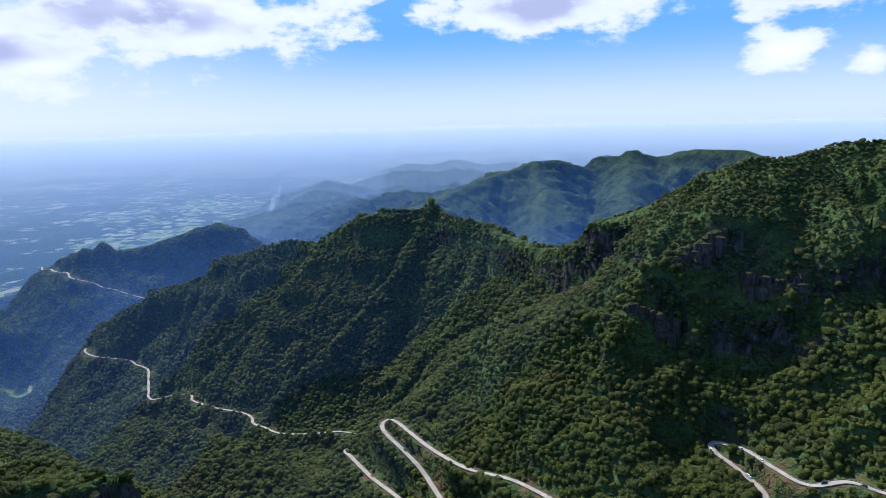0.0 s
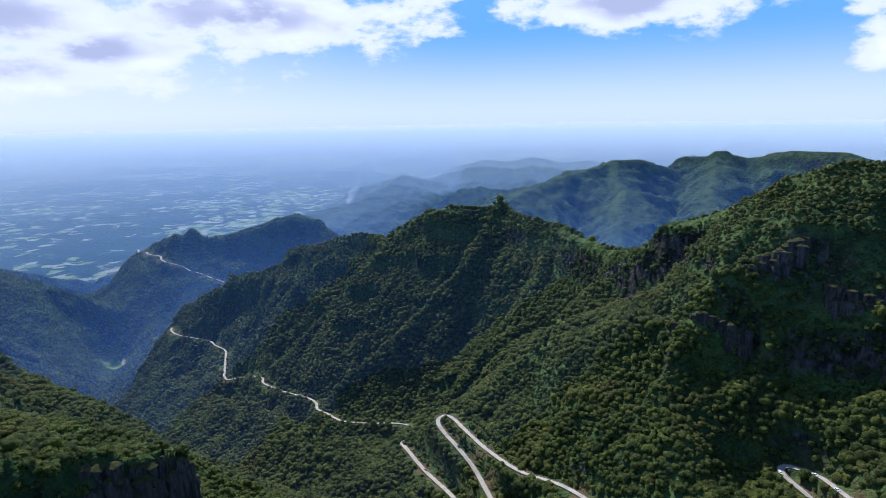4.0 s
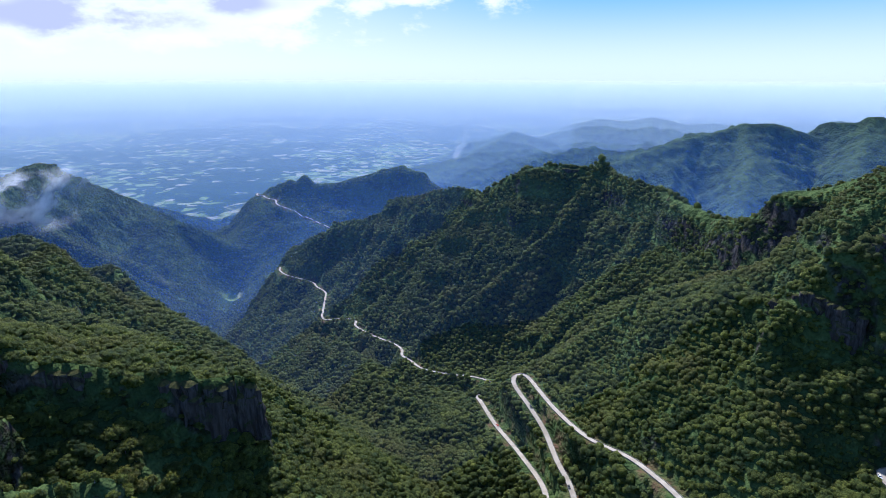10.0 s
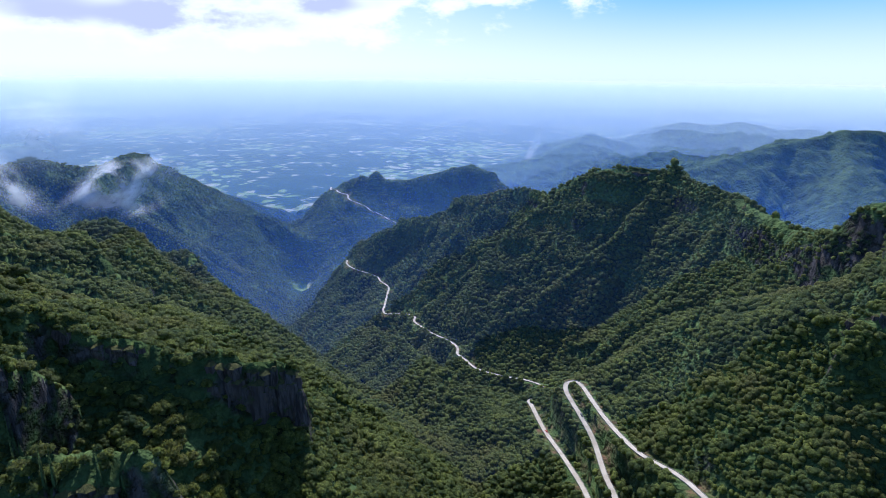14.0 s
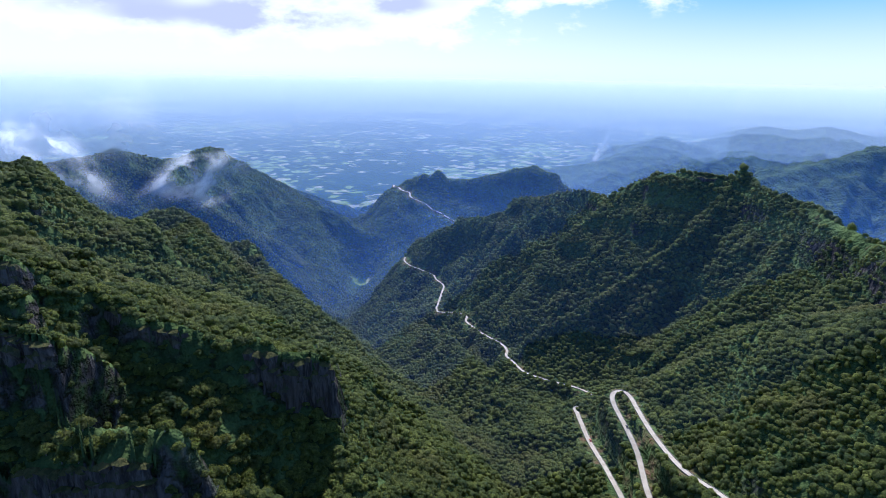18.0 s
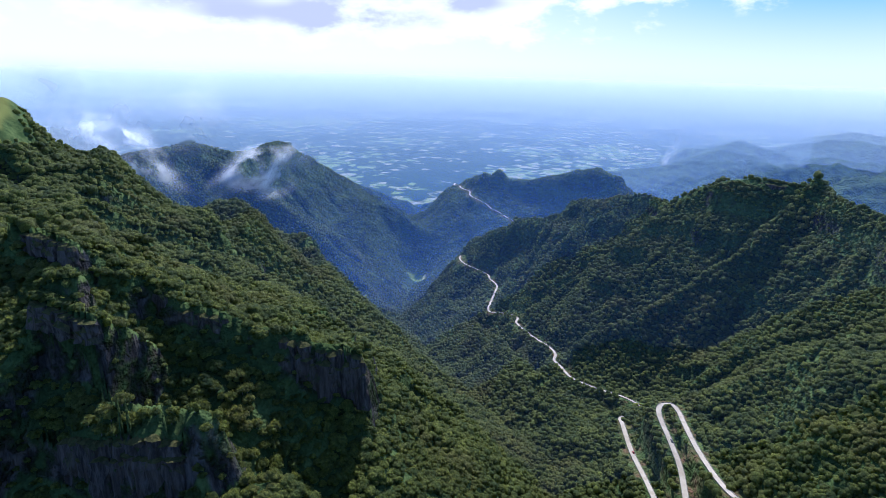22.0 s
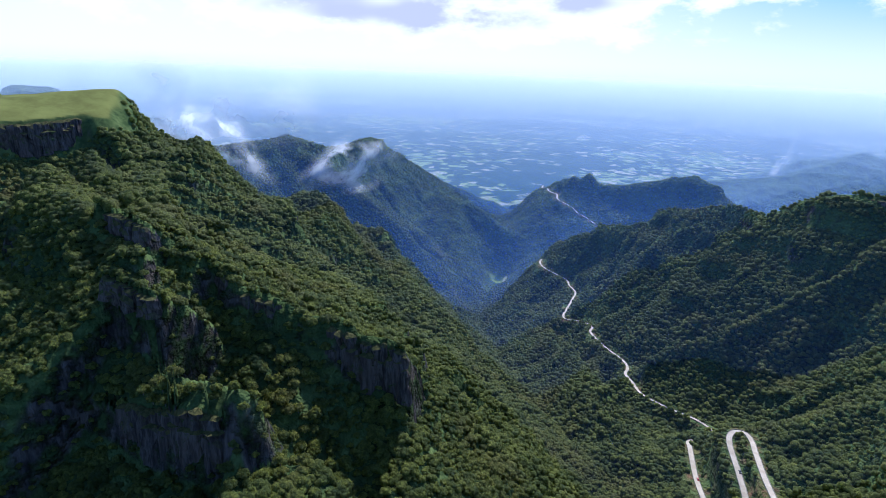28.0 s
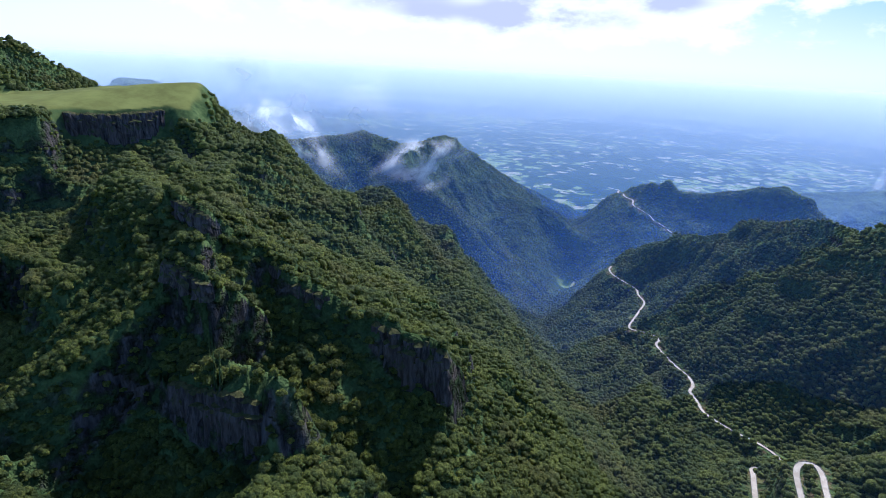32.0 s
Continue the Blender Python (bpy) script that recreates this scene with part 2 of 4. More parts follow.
# Ridges: nodes of x, y, z, cliff height and slope on the side towards the valley road; then the slope of the other side.
RIDGES = {
    "central": (-1, 1.0, [(-729, 1099, 260, 0, 1.19), (-653, 1111, 362, 4, 1.45), (-586, 1105, 409, 6, 1.45), (-502, 1085, 408, 0, 0.9), (-419, 1076, 452, 0, 1.21),
                          (-330, 1039, 486, 0, 1.32), (-224, 975, 497, 0, 1.37), (-165, 923, 542, 10, 1.42), (-117, 908, 563, 14, 1.45), (-47, 905, 562, 12, 1.42), (-30, 903, 577, 12, 1.42), (-12, 892, 560, 12, 1.42),
                          (60, 816, 551, 24, 1.29), (92, 760, 545, 30, 0.99), (118, 715, 540, 34, 0.92), (138, 662, 556, 60, 0.82), (160, 622, 592, 72, 0.79), (202, 591, 614, 50, 0.79), (238, 548, 642, 14, 0.79)]),
    "plateau_east": (-1, 1.1, [(238, 548, 642, 14, 0.85), (267, 538, 656, 20, 0.8), (310, 543, 659, 24, 0.8), (354, 551, 668, 26, 0.9), (393, 543, 672, 30, 0.9), (466, 396, 681, 40, 0.9), (528, 172, 688, 90, 0.7), (516, -220, 689, 60, 0.8)]),
    "spur_east": (1, 1.2, [(238, 548, 642, 0, 1.25), (190, 545, 604, 0, 1.2), (150, 560, 543, 0, 1.0), (134, 568, 530, 4, 1.0), (67, 582, 500, 0, 0.85), (-3, 590, 468, 0, 0.75), (-39, 596, 420, 0, 0.7), (-70, 586, 386, 0, 0.6)]),
    "spine_east": (1, 1.35, [(215, 550, 612, 0, 1.2), (165, 541, 562, 4, 1.1), (122, 533, 524, 0, 1.0), (88, 526, 486, 0, 0.95), (44, 518, 445, 0, 0.9), (10, 512, 417, 0, 0.9), (-12, 508, 402, 0, 0.9)]),
    "nose_east": (1, 1.3, [(288, 513, 636, 30, 1.1), (240, 488, 610, 16, 1.1), (202, 458, 582, 16, 1.2), (150, 424, 546, 8, 1.1), (122, 404, 498, 0, 1.0), (90, 380, 430, 0, 0.8)]),
    "spur_one": (1, 1.45, [(-29, 903, 560, 0, 1.35), (-95, 815, 470, 0, 1.30), (-170, 748, 396, 0, 1.25), (-248, 692, 312, 0, 1.15)]),
    "spur_two": (1, 1.4, [(-165, 923, 540, 0, 1.35), (-250, 880, 455, 0, 1.25), (-330, 845, 368, 0, 1.20), (-392, 812, 296, 0, 1.15)]),
    "spur_three": (1, 1.4, [(-300, 1020, 488, 0, 1.35), (-385, 975, 420, 0, 1.25), (-455, 925, 335, 0, 1.15), (-495, 868, 268, 0, 1.15)]),
    "spur_four": (1, 1.3, [(-440, 1075, 445, 0, 1.35), (-520, 1010, 340, 0, 1.25), (-556, 985, 285, 0, 1.15)]),
    "spur_five": (1, 1.3, [(60, 816, 545, 0, 1.45), (15, 745, 462, 0, 1.35), (-45, 690, 398, 0, 1.25), (-100, 650, 352, 0, 1.05)]),
    "river_bank": (1, 0.7, [(-90, 600, 378, 0, 0.5), (-121, 588, 346, 0, 0.5), (-150, 560, 320, 0, 0.6)]),
    "dark_hill": (-1, 1.1, [(-1500, 2050, 150, 0, 0.6), (-1250, 1800, 215, 0, 0.6), (-1084, 1610, 340, 0, 0.8), (-1035, 1590, 372, 6, 0.9), (-1010, 1586, 384, 14, 0.9), (-985, 1588, 362, 10, 0.9), (-955, 1589, 394, 20, 0.9), (-930, 1592, 368, 24, 0.9), (-860, 1610, 372, 30, 0.95), (-785, 1628, 392, 30, 0.95), (-710, 1642, 416, 40, 0.95),
                            (-648, 1653, 434, 40, 0.95), (-594, 1633, 416, 30, 1.0), (-526, 1605, 370, 0, 0.8), (-380, 1540, 340, 0, 0.7), (-200, 1450, 330, 0, 0.7)]),
    "mist_range": (-1, 0.8, [(-1000, 270, 590, 10, 1.35), (-1101, 407, 552, 20, 1.35), (-1208, 548, 500, 20, 1.28), (-1285, 755, 508, 20, 1.28), (-1275, 850, 485, 20, 1.22), (-1360, 960, 462, 10, 1.22), (-1464, 1138, 472, 20, 1.22), (-1475, 1200, 440, 10, 1.08), (-1470, 1284, 392, 0, 0.94), (-1480, 1420, 310, 0, 0.81), (-1457, 1571, 245, 0, 0.68), (-1450, 1750, 150, 0, 0.68)]),
    "mist_spur": (-1, 0.9, [(-1285, 755, 508, 10, 1.35), (-1200, 825, 440, 10, 1.28), (-1080, 900, 345, 0, 1.22), (-960, 945, 262, 0, 1.08), (-850, 965, 195, 0, 0.94)]),
    "mist_foot": (-1, 0.8, [(-1440, 1180, 400, 0, 0.7), (-1347, 1245, 300, 0, 0.7), (-1167, 1296, 298, 0, 0.7), (-1060, 1300, 262, 0, 0.8), (-980, 1290, 230, 0, 0.7), (-890, 1262, 190, 0, 0.6)]),
    "west_far": (1, 0.7, [(-608, 221, 648, 0, 0.9), (-625, 262, 612, 14, 0.8), (-650, 300, 580, 10, 0.8), (-640, 345, 545, 4, 0.8), (-625, 390, 508, 10, 0.8), (-617, 445, 480, 4, 0.8), (-571, 540, 438, 0, 0.8), (-490, 570, 396, 0, 0.8), (-406, 590, 360, 0, 0.8), (-327, 560, 320, 0, 0.7)]),
    "west_mid": (1, 0.8, [(-575, 215, 640, 20, 0.8), (-500, 250, 585, 6, 0.8), (-430, 300, 535, 6, 0.75), (-350, 345, 485, 4, 0.75), (-272, 372, 440, 0, 0.75), (-225, 415, 398, 0, 0.7), (-165, 460, 345, 0, 0.6)]),
    "west_near": (-1, 0.75, [(-514, 173, 634, 20, 0.9), (-409, 160, 606, 14, 0.9), (-330, 170, 592, 16, 0.9), (-268, 172, 583, 26, 0.9), (-245, 196, 560, 46, 0.9), (-205, 216, 541, 78, 0.95), (-172, 240, 537, 92, 1.1), (-158, 252, 524, 84, 1.1), (-150, 288, 478, 10, 1.2), (-116, 318, 430, 0, 1.1), (-80, 345, 380, 0, 1.0)]),
    "west_shoulder": (-1, 0.9, [(-430, 130, 610, 10, 0.9), (-330, 128, 604, 10, 0.9), (-260, 132, 592, 14, 0.9), (-216, 143, 580, 8, 0.8), (-198, 150, 562, 8, 0.8), (-174, 147, 532, 10, 0.85), (-160, 150, 500, 6, 0.9), (-110, 180, 420, 0, 0.95)]),
    "west_rim": (1, 0.02, [(-620, 215, 648, 40, 0.85), (-575, 200, 642, 36, 0.85), (-520, 168, 634, 34, 0.85), (-497, 135, 631, 42, 0.8), (-497, 80, 634, 40, 0.8), (-503, 20, 640, 30, 0.8), (-470, -80, 650, 20, 0.8), (-400, -260, 660, 20, 0.8)]),
    "west_hill": (1, 1.5, [(-1000, -160, 700, 0, 0.9), (-790, 20, 694, 0, 1.2), (-826, 70, 684, 0, 1.6), (-852, 122, 652, 0, 1.6), (-866, 150, 626, 0, 1.6)]),
    "range_front": (-1, 0.6, [(-420, 2350, 170, 0, 0.75), (-133, 2570, 320, 0, 0.9), (135, 2981, 385, 10, 0.9), (300, 3120, 420, 20, 0.98), (472, 3257, 458, 30, 1.05), (610, 3337, 463, 30, 1.05), (828, 3388, 398, 20, 1.05), (990, 3390, 440, 20, 1.05), (1030, 3392, 494, 30, 1.05), (1075, 3392, 496, 30, 1.05), (1179, 3393, 460, 20, 1.05), (1333, 3231, 508, 40, 1.05), (1505, 3045, 508, 40, 1.05), (1560, 2900, 470, 20, 1.05), (2000, 2300, 500, 20, 1.05)]),
    "range_spur": (-1, 0.7, [(472, 3257, 452, 0, 1.05), (480, 2950, 340, 0, 1.05), (430, 2650, 250, 0, 0.9), (380, 2350, 190, 0, 0.9)]),
    "range_spur_two": (-1, 0.7, [(1030, 3380, 480, 0, 1.05), (900, 3000, 330, 0, 1.05), (820, 2600, 240, 0, 0.9), (700, 2300, 190, 0, 0.9)]),
    "range_back": (-1, 0.45, [(-1250, 2900, 190, 0, 0.4), (-889, 3154, 255, 0, 0.45), (-732, 3611, 358, 0, 0.5), (-616, 3730, 310, 0, 0.5), (-400, 3900, 372, 0, 0.5), (-271, 3981, 418, 0, 0.5), (-102, 3988, 402, 0, 0.5), (51, 4041, 432, 0, 0.5), (263, 4080, 386, 0, 0.5), (441, 4116, 402, 0, 0.5), (620, 4141, 373, 0, 0.5), (1300, 4000, 360, 0, 0.5)]),
    "mesa": (1, 0.8, [(-3598, 296, 455, 0, 0.65), (-3633, 444, 492, 0, 0.91), (-3624, 475, 520, 10, 1.04), (-3602, 609, 518, 10, 1.04), (-3589, 644, 492, 0, 0.78), (-3590, 723, 455, 0, 0.65), (-3555, 966, 377, 0, 0.52)]),
}

# The road, from the upper hairpin down through the lower one and on along the valley's side: x, y, z.
ROAD_TOP = [(289, 279, 479.6), (260, 318, 472.1), (250, 337, 467.5), (227, 340, 463.8), (219, 365, 460.1), (214, 391, 457.3), (205, 402, 455.9), (197, 406, 455.4), (192, 398, 454.5), (202, 376, 450.8), (208, 353, 447.0), (195, 325, 440.0), (150, 330, 434.0), (100, 350, 427.0), (66, 393, 423.0), (43, 426, 415.0), (11, 455, 406.0), (-20, 499, 398.0), (-46, 542, 393.5), (-56, 560, 391.5), (-66, 570, 391.0), (-74, 564, 390.5), (-70, 548, 389.0), (-47, 515, 386.0), (-30, 490, 382.0), (-13, 455, 378.0), (2, 428, 375.5), (12, 395, 372.0), (10, 375, 370.0), (0, 372, 368.0), (-10, 395, 365.0), (-21, 439, 360.5), (-52, 487, 355.5), (-84, 530, 350.5), (-112, 575, 346.0), (-120, 590, 343.5), (-112, 606, 342.0), (-100, 622, 341.0), (-117, 634, 340.0)]
ROAD_FAR = [(-117, 634, 340), (-140, 645, 336), (-178, 652, 330), (-215, 665, 324), (-243, 690, 319), (-262, 706, 316), (-272, 728, 313), (-293, 748, 310), (-340, 775, 304), (-386, 808, 299), (-398, 830, 297),
            (-420, 850, 290), (-450, 868, 279), (-478, 868, 273), (-492, 880, 272), (-505, 905, 271), (-532, 960, 270.5), (-552, 996, 270), (-585, 1020, 269), (-615, 1046, 268), (-687, 1068, 267), (-722, 1092, 266), (-738, 1116, 265)]
ROAD_VALLEY = [(-760, 1486, 243), (-805, 1488, 257), (-857, 1491, 272), (-886, 1496, 281), (-915, 1494, 288), (-942, 1503, 297), (-965, 1506, 303), (-990, 1504, 309), (-1010, 1511, 314), (-1022, 1528, 317), (-1036, 1540, 319), (-1060, 1546, 319), (-1086, 1562, 319), (-1112, 1590, 317), (-1143, 1602, 313), (-1170, 1640, 312)]


# Brows of sheer walls on the western side: x, y, z and height of the wall along the brow, with the open side to the right.
BLUFFS = [
    [(-250, 188, 566, 16), (-232, 201, 559, 18), (-216, 213, 553, 12), (-199, 225, 540, 10), (-184, 236, 539, 24), (-167, 249, 540, 36), (-158, 256, 533, 34)],
    [(-226, 110, 523, 14), (-192, 126, 528, 26), (-168, 140, 533, 32), (-161, 147, 530, 30)],
    [(-264, 119, 586, 8), (-236, 127, 584, 15), (-213, 138, 580, 14)],
    [(-304, 136, 608, 8), (-286, 144, 606, 15), (-266, 151, 602, 13)],
    [(-536, 96, 632, 16), (-531, 130, 633, 25), (-532, 150, 634, 25), (-538, 172, 637, 20)],
]


def shape_bluffs(x, y, h):
    """Lifts the ground behind each brow to its height and cuts it away in front."""
    for line in BLUFFS:
        p = np.array(line, float)
        near, off, z, past, wall = np.full(x.shape, 1e4), np.zeros(x.shape), np.zeros(x.shape), np.zeros(x.shape), np.zeros(x.shape)
        for n, (a, b) in enumerate(zip(p[:-1], p[1:])):
            dx, dy = b[0] - a[0], b[1] - a[1]
            run = math.hypot(dx, dy)
            t0 = ((x - a[0]) * dx + (y - a[1]) * dy) / run**2
            t = np.clip(t0, 0, 1)
            d = np.hypot(x - a[0] - t * dx, y - a[1] - t * dy)
            over = np.abs(t0 - t) * run * ((n == 0) * (t0 < 0) + (n == len(p) - 2) * (t0 > 1))
            hit = d < near
            side = ((x - a[0]) * dy - (y - a[1]) * dx) / run
            off, past = np.where(hit, side, off), np.where(hit, over, past)
            z, wall = np.where(hit, a[2] + t * (b[2] - a[2]), z), np.where(hit, a[3] + t * (b[3] - a[3]), wall)
            near = np.minimum(d, near)
        z = z + 2.6 * fractal(x, y, 24, 2, 48)
        hold = smooth(14, 0, past)
        out = np.clip(off + 1.6 * fractal(x, y, 18, 2, 47), 0, None)
        cap = z - wall * smooth(0.0, 9.0, out) - 0.75 * out
        cut = np.where((out > 0) & (near < 90), np.clip(h - cap, 0, None) * smooth(85, 45, near), 0)
        rise = np.where((off <= 1.0) & (near < 40), np.clip(z - 0.9 * near - 0.3 - h, 0, None), 0)
        cut = cut + np.where((off <= 0) & (near < 34), np.clip(h - z - 1.0 * near, 0, None) * smooth(32, 12, near), 0)
        h = h - hold * cut + smooth(8, 0, past) * rise
    return h


# The stream at the bottom of the gorge: x, y, z.
STREAM = [(-30, 330, 352), (-75, 390, 342), (-150, 470, 326), (-250, 560, 292), (-370, 645, 255), (-500, 740, 218), (-640, 850, 172), (-770, 940, 140), (-860, 1045, 118), (-930, 1150, 104), (-1000, 1260, 95)]


def winding(nodes, step):
    """A smooth line through the nodes, with a point about every step metres."""
    p = np.array(nodes, float)
    p = np.vstack([2 * p[0] - p[1], p, 2 * p[-1] - p[-2]])
    out = []
    for a, b, c, d in zip(p[:-3], p[1:-2], p[2:-1], p[3:]):
        n = max(2, int(np.linalg.norm(c - b) / step))
        t = np.linspace(0, 1, n, endpoint=False)[:, None]
        out.append(0.5 * (2 * b + (c - a) * t + (2 * a - 5 * b + 4 * c - d) * t**2 + (3 * b - a - 3 * c + d) * t**3))
    return np.vstack([*out, p[-2:-1]])


ROADS = [winding(ROAD_TOP, 3.0), winding(ROAD_FAR, 4.0), winding(ROAD_VALLEY, 10.0)]
EYE_Z, PLAIN_Z = 700.0, 70.0
PLAIN_IN, PLAIN_OUT, FAR_OUT = 2300.0, 4880.0, 33000.0


def true_range(r):
    """How far off the land at r metres stands for: beyond the near country the plain is drawn together towards its horizon."""
    s = np.clip((r - PLAIN_IN) / (PLAIN_OUT - PLAIN_IN), 0, 1)
    return np.where(r < PLAIN_IN, r, 1 / (1 / PLAIN_IN + s * (1 / FAR_OUT - 1 / PLAIN_IN)))


# how far below the crest a ridge's cliff begins, and how deeply its flanks are cut by ravines
SET_BACK = {"plateau_east": 85.0, "nose_east": 24.0}
RAVINES = {"river_bank": (8.0, 60), "spur_east": (22.0, 60), "spine_east": (26.0, 60), "nose_east": (58.0, 50), "plateau_east": (66.0, 54), "west_near": (80.0, 60), "west_mid": (120.0, 64), "west_far": (110.0, 70), "west_shoulder": (50.0, 60), "west_rim": (12.0, 80), "central": (100.0, 115),
           "mist_range": (110.0, 150), "mist_spur": (80.0, 130), "mist_foot": (60.0, 130), "dark_hill": (80.0, 140), "range_front": (230.0, 210), "range_spur": (190.0, 160), "range_spur_two": (190.0, 160), "range_back": (90.0, 300), "mesa": (30.0, 200)}


def ridge_height(x, y, spec, name=""):
    side, other, nodes = spec
    back, along = SET_BACK.get(name, 0.0), 0.0
    cut, wave = RAVINES.get(name, (60.0, 85))
    seed = 300 + 7 * len(nodes) + int(abs(nodes[0][0])) % 97
    p = np.array(nodes, float)
    table = other < 0.3
    best, out, fell = np.full(x.shape, 1e9), np.full(x.shape, -1e3), np.zeros(x.shape)
    s_best, d_best = np.zeros(x.shape), np.zeros(x.shape)
    for n, (a, b) in enumerate(zip(p[:-1], p[1:])):
        dx, dy = b[0] - a[0], b[1] - a[1]
        run = math.hypot(dx, dy)
        t0 = ((x - a[0]) * dx + (y - a[1]) * dy) / run**2
        t = np.clip(t0, 0, 1)
        ex, ey = x - a[0] - t * dx, y - a[1] - t * dy
        d = np.hypot(ex, ey)
        left = (dx * ey - dy * ex) / run * side
        k = smooth(-1.0, 1.0, left / (d + 6.0) * 1.6)
        z, c, s = (a[i] + t * (b[i] - a[i]) for i in (2, 3, 4))
        w = 1.5 + 0.008 * np.hypot(x - HUB[0], y - HUB[1])
        d = np.clip(d - 0.5 * w, 0, None)
        drop_face = c * smooth(w + back, w + back + 15.0 + 0.18 * c, d) + s * d * (1 - 0.22 * d / (d + 260.0))
        drop_back = other * d * (1 - 0.2 * d / (d + 400.0)) + (0.8 * np.clip(d - 240, 0, None) if table else 0)
        drop = k * drop_face + (1 - k) * drop_back
        s_at = along + t * run
        along += run
        if table:
            cap = ((t0 < 0) if n == 0 else np.zeros(x.shape, bool)) | ((t0 > 1) if n == len(p) - 2 else np.zeros(x.shape, bool))
            drop = np.where(cap, np.maximum(drop_face, drop_back), drop)
            score = d - 1e-3 * np.abs(left)
            hit = score < best
            best = np.minimum(score, best)
        else:
            hit = z - drop > out
        out, fell = np.where(hit, z - drop, out), np.where(hit, drop, fell)
        s_best, d_best = np.where(hit, s_at, s_best), np.where(hit, d, d_best)
    rib = folds(s_best + 0.3 * d_best, 0.2 * d_best, wave, 2, seed) - 0.70
    return out + cut * rib * smooth(4, 1.1 * wave, d_best), fell


def raw_height(x, y):
    sway = 9 - 6 * smooth(-80, -140, x) * smooth(380, 300, y)
    wx, wy = x + sway * fractal(x, y, 90, 3, 5), y + sway * fractal(x, y, 90, 3, 9)
    big = np.hypot(x - HUB[0], y - HUB[1])
    total, top, fell = 0.0, np.full(x.shape, -1e3), np.zeros(x.shape)
    heights = []
    for name, spec in RIDGES.items():
        h, drop = ridge_height(wx, wy, spec, name)
        heights.append(h)
        fell = np.where(h > top, drop, fell)
        top = np.maximum(top, h)
    soft = 3.0 + 9.0 * smooth(600, 2500, big)
    for h in heights:
        total = total + np.exp(np.clip((h - top) / soft, -60, 0))
    h = top + soft * np.log(total) - soft * 0.35
    # the stream has cut a sharp notch between the two sides
    bed, gap = np.full(x.shape, 1e4), np.full(x.shape, 1e4)
    for a, b in zip(STREAM[:-1], STREAM[1:]):
        dx, dy = b[0] - a[0], b[1] - a[1]
        t = np.clip(((wx - a[0]) * dx + (wy - a[1]) * dy) / (dx * dx + dy * dy), 0, 1)
        d = np.hypot(wx - a[0] - t * dx, wy - a[1] - t * dy)
        bed, gap = np.where(d < gap, a[2] + t * (b[2] - a[2]), bed), np.minimum(d, gap)
    sides = bed + 0.66 * gap * (1 + gap / 300.0) + 10 * fractal(x, y, 70, 2, 44) * smooth(5, 60, gap)
    h = h - np.log1p(np.exp(np.clip((h - sides) / 6.0, -40, 40))) * 6.0 * smooth(260, 150, gap)
    r_true = true_range(big)
    floor = np.interp(big, [0, 250, 450, 650, 800, 1050, 1400, 1900, 2300], [300, 285, 240, 185, 150, 108, 92, 80, PLAIN_Z]) + 14 * fractal(x, y, 220, 3, 40)
    plain = EYE_Z - big * (EYE_Z - PLAIN_Z) / r_true
    floor = np.where(big > PLAIN_IN, plain + 10 * fractal(x, y, 300, 3, 41) * smooth(4700, 3000, big), floor)
    lift = h - floor
    h = np.maximum(h, floor) + 10 * np.log1p(np.exp(-np.abs(lift) / 10.0))
    relief = np.maximum(smooth(5, 60, lift), smooth(1650, 1450, big))
    # gullies run down the flanks
    gully = folds(x, y, 120, 3, 60) - 0.62
    away = smooth(4, 90, fell)
    h = h + relief * (16 * gully * away + (2 + 4 * away) * fractal(x, y, 42, 3, 70))
    h = h + relief * away * 70 * (folds(x, y, 420, 4, 80) - 0.6) * smooth(1200, 2600, big)
    h = h + relief * away * smooth(2000, 2600, big) * (46 * (folds(x, y, 150, 3, 83) - 0.62) + 10 * fractal(x, y, 60, 2, 84))
    # bands of basalt step the upper slopes
    zone = np.maximum(0.6 * smooth(40, 130, x) * smooth(700, 560, y) * smooth(470, 510, h) * smooth(625, 590, h), smooth(-60, -150, x) * smooth(420, 300, y) * smooth(-40, 30, y) * smooth(430, 480, h) * smooth(-520, -440, x))
    zone = np.maximum(zone, 0.45 * relief * smooth(700, 900, big) * smooth(330, 420, h))
    zone = zone * smooth(-0.35, 0.25, fractal(x, y, 110, 2, 90))
    lap = 46.0
    u = (h + 7 * fractal(x, y, 60, 2, 95)) / lap
    f = u - np.floor(u)
    h = h + zone * lap * np.where(x < -60, 0.95, 0.62) * (smooth(0.36, 0.64, f) - f)
    # the grass table on the western rim
    table = smooth(-520, -532, x + 4 * fractal(x, y, 40, 2, 33)) * smooth(225, 190, y + 0.35 * (x + 520)) * smooth(-790, -720, x)
    lawn = 634 + 6 * fractal(x, y, 160, 2, 31) + np.clip((-x - 525) * 0.3, 0, 21) * smooth(30, 215, y)
    h = np.where(h > 600, h * (1 - table) + np.maximum(lawn, np.minimum(h, lawn + 2)) * table, h)
    h = shape_bluffs(x, y, h)
    # shrubby grass on the round back of the eastern massif
    heath = smooth(130, 190, x) * smooth(585, 640, h + 14 * fractal(x, y, 70, 2, 36)) * smooth(640, 600, y)
    table = np.maximum(table, 0.16 * heath * smooth(-0.5, 0.2, fractal(x, y, 45, 3, 37)))
    return h, relief, table


ROAD_POINTS = np.vstack([ROADS[0][::4], ROADS[1][::4], ROADS[2][::3]])
ROAD_FINE = np.vstack(ROADS)
road_gap = ROAD_POINTS[:, 2] - raw_height(ROAD_POINTS[:, 0], ROAD_POINTS[:, 1])[0]


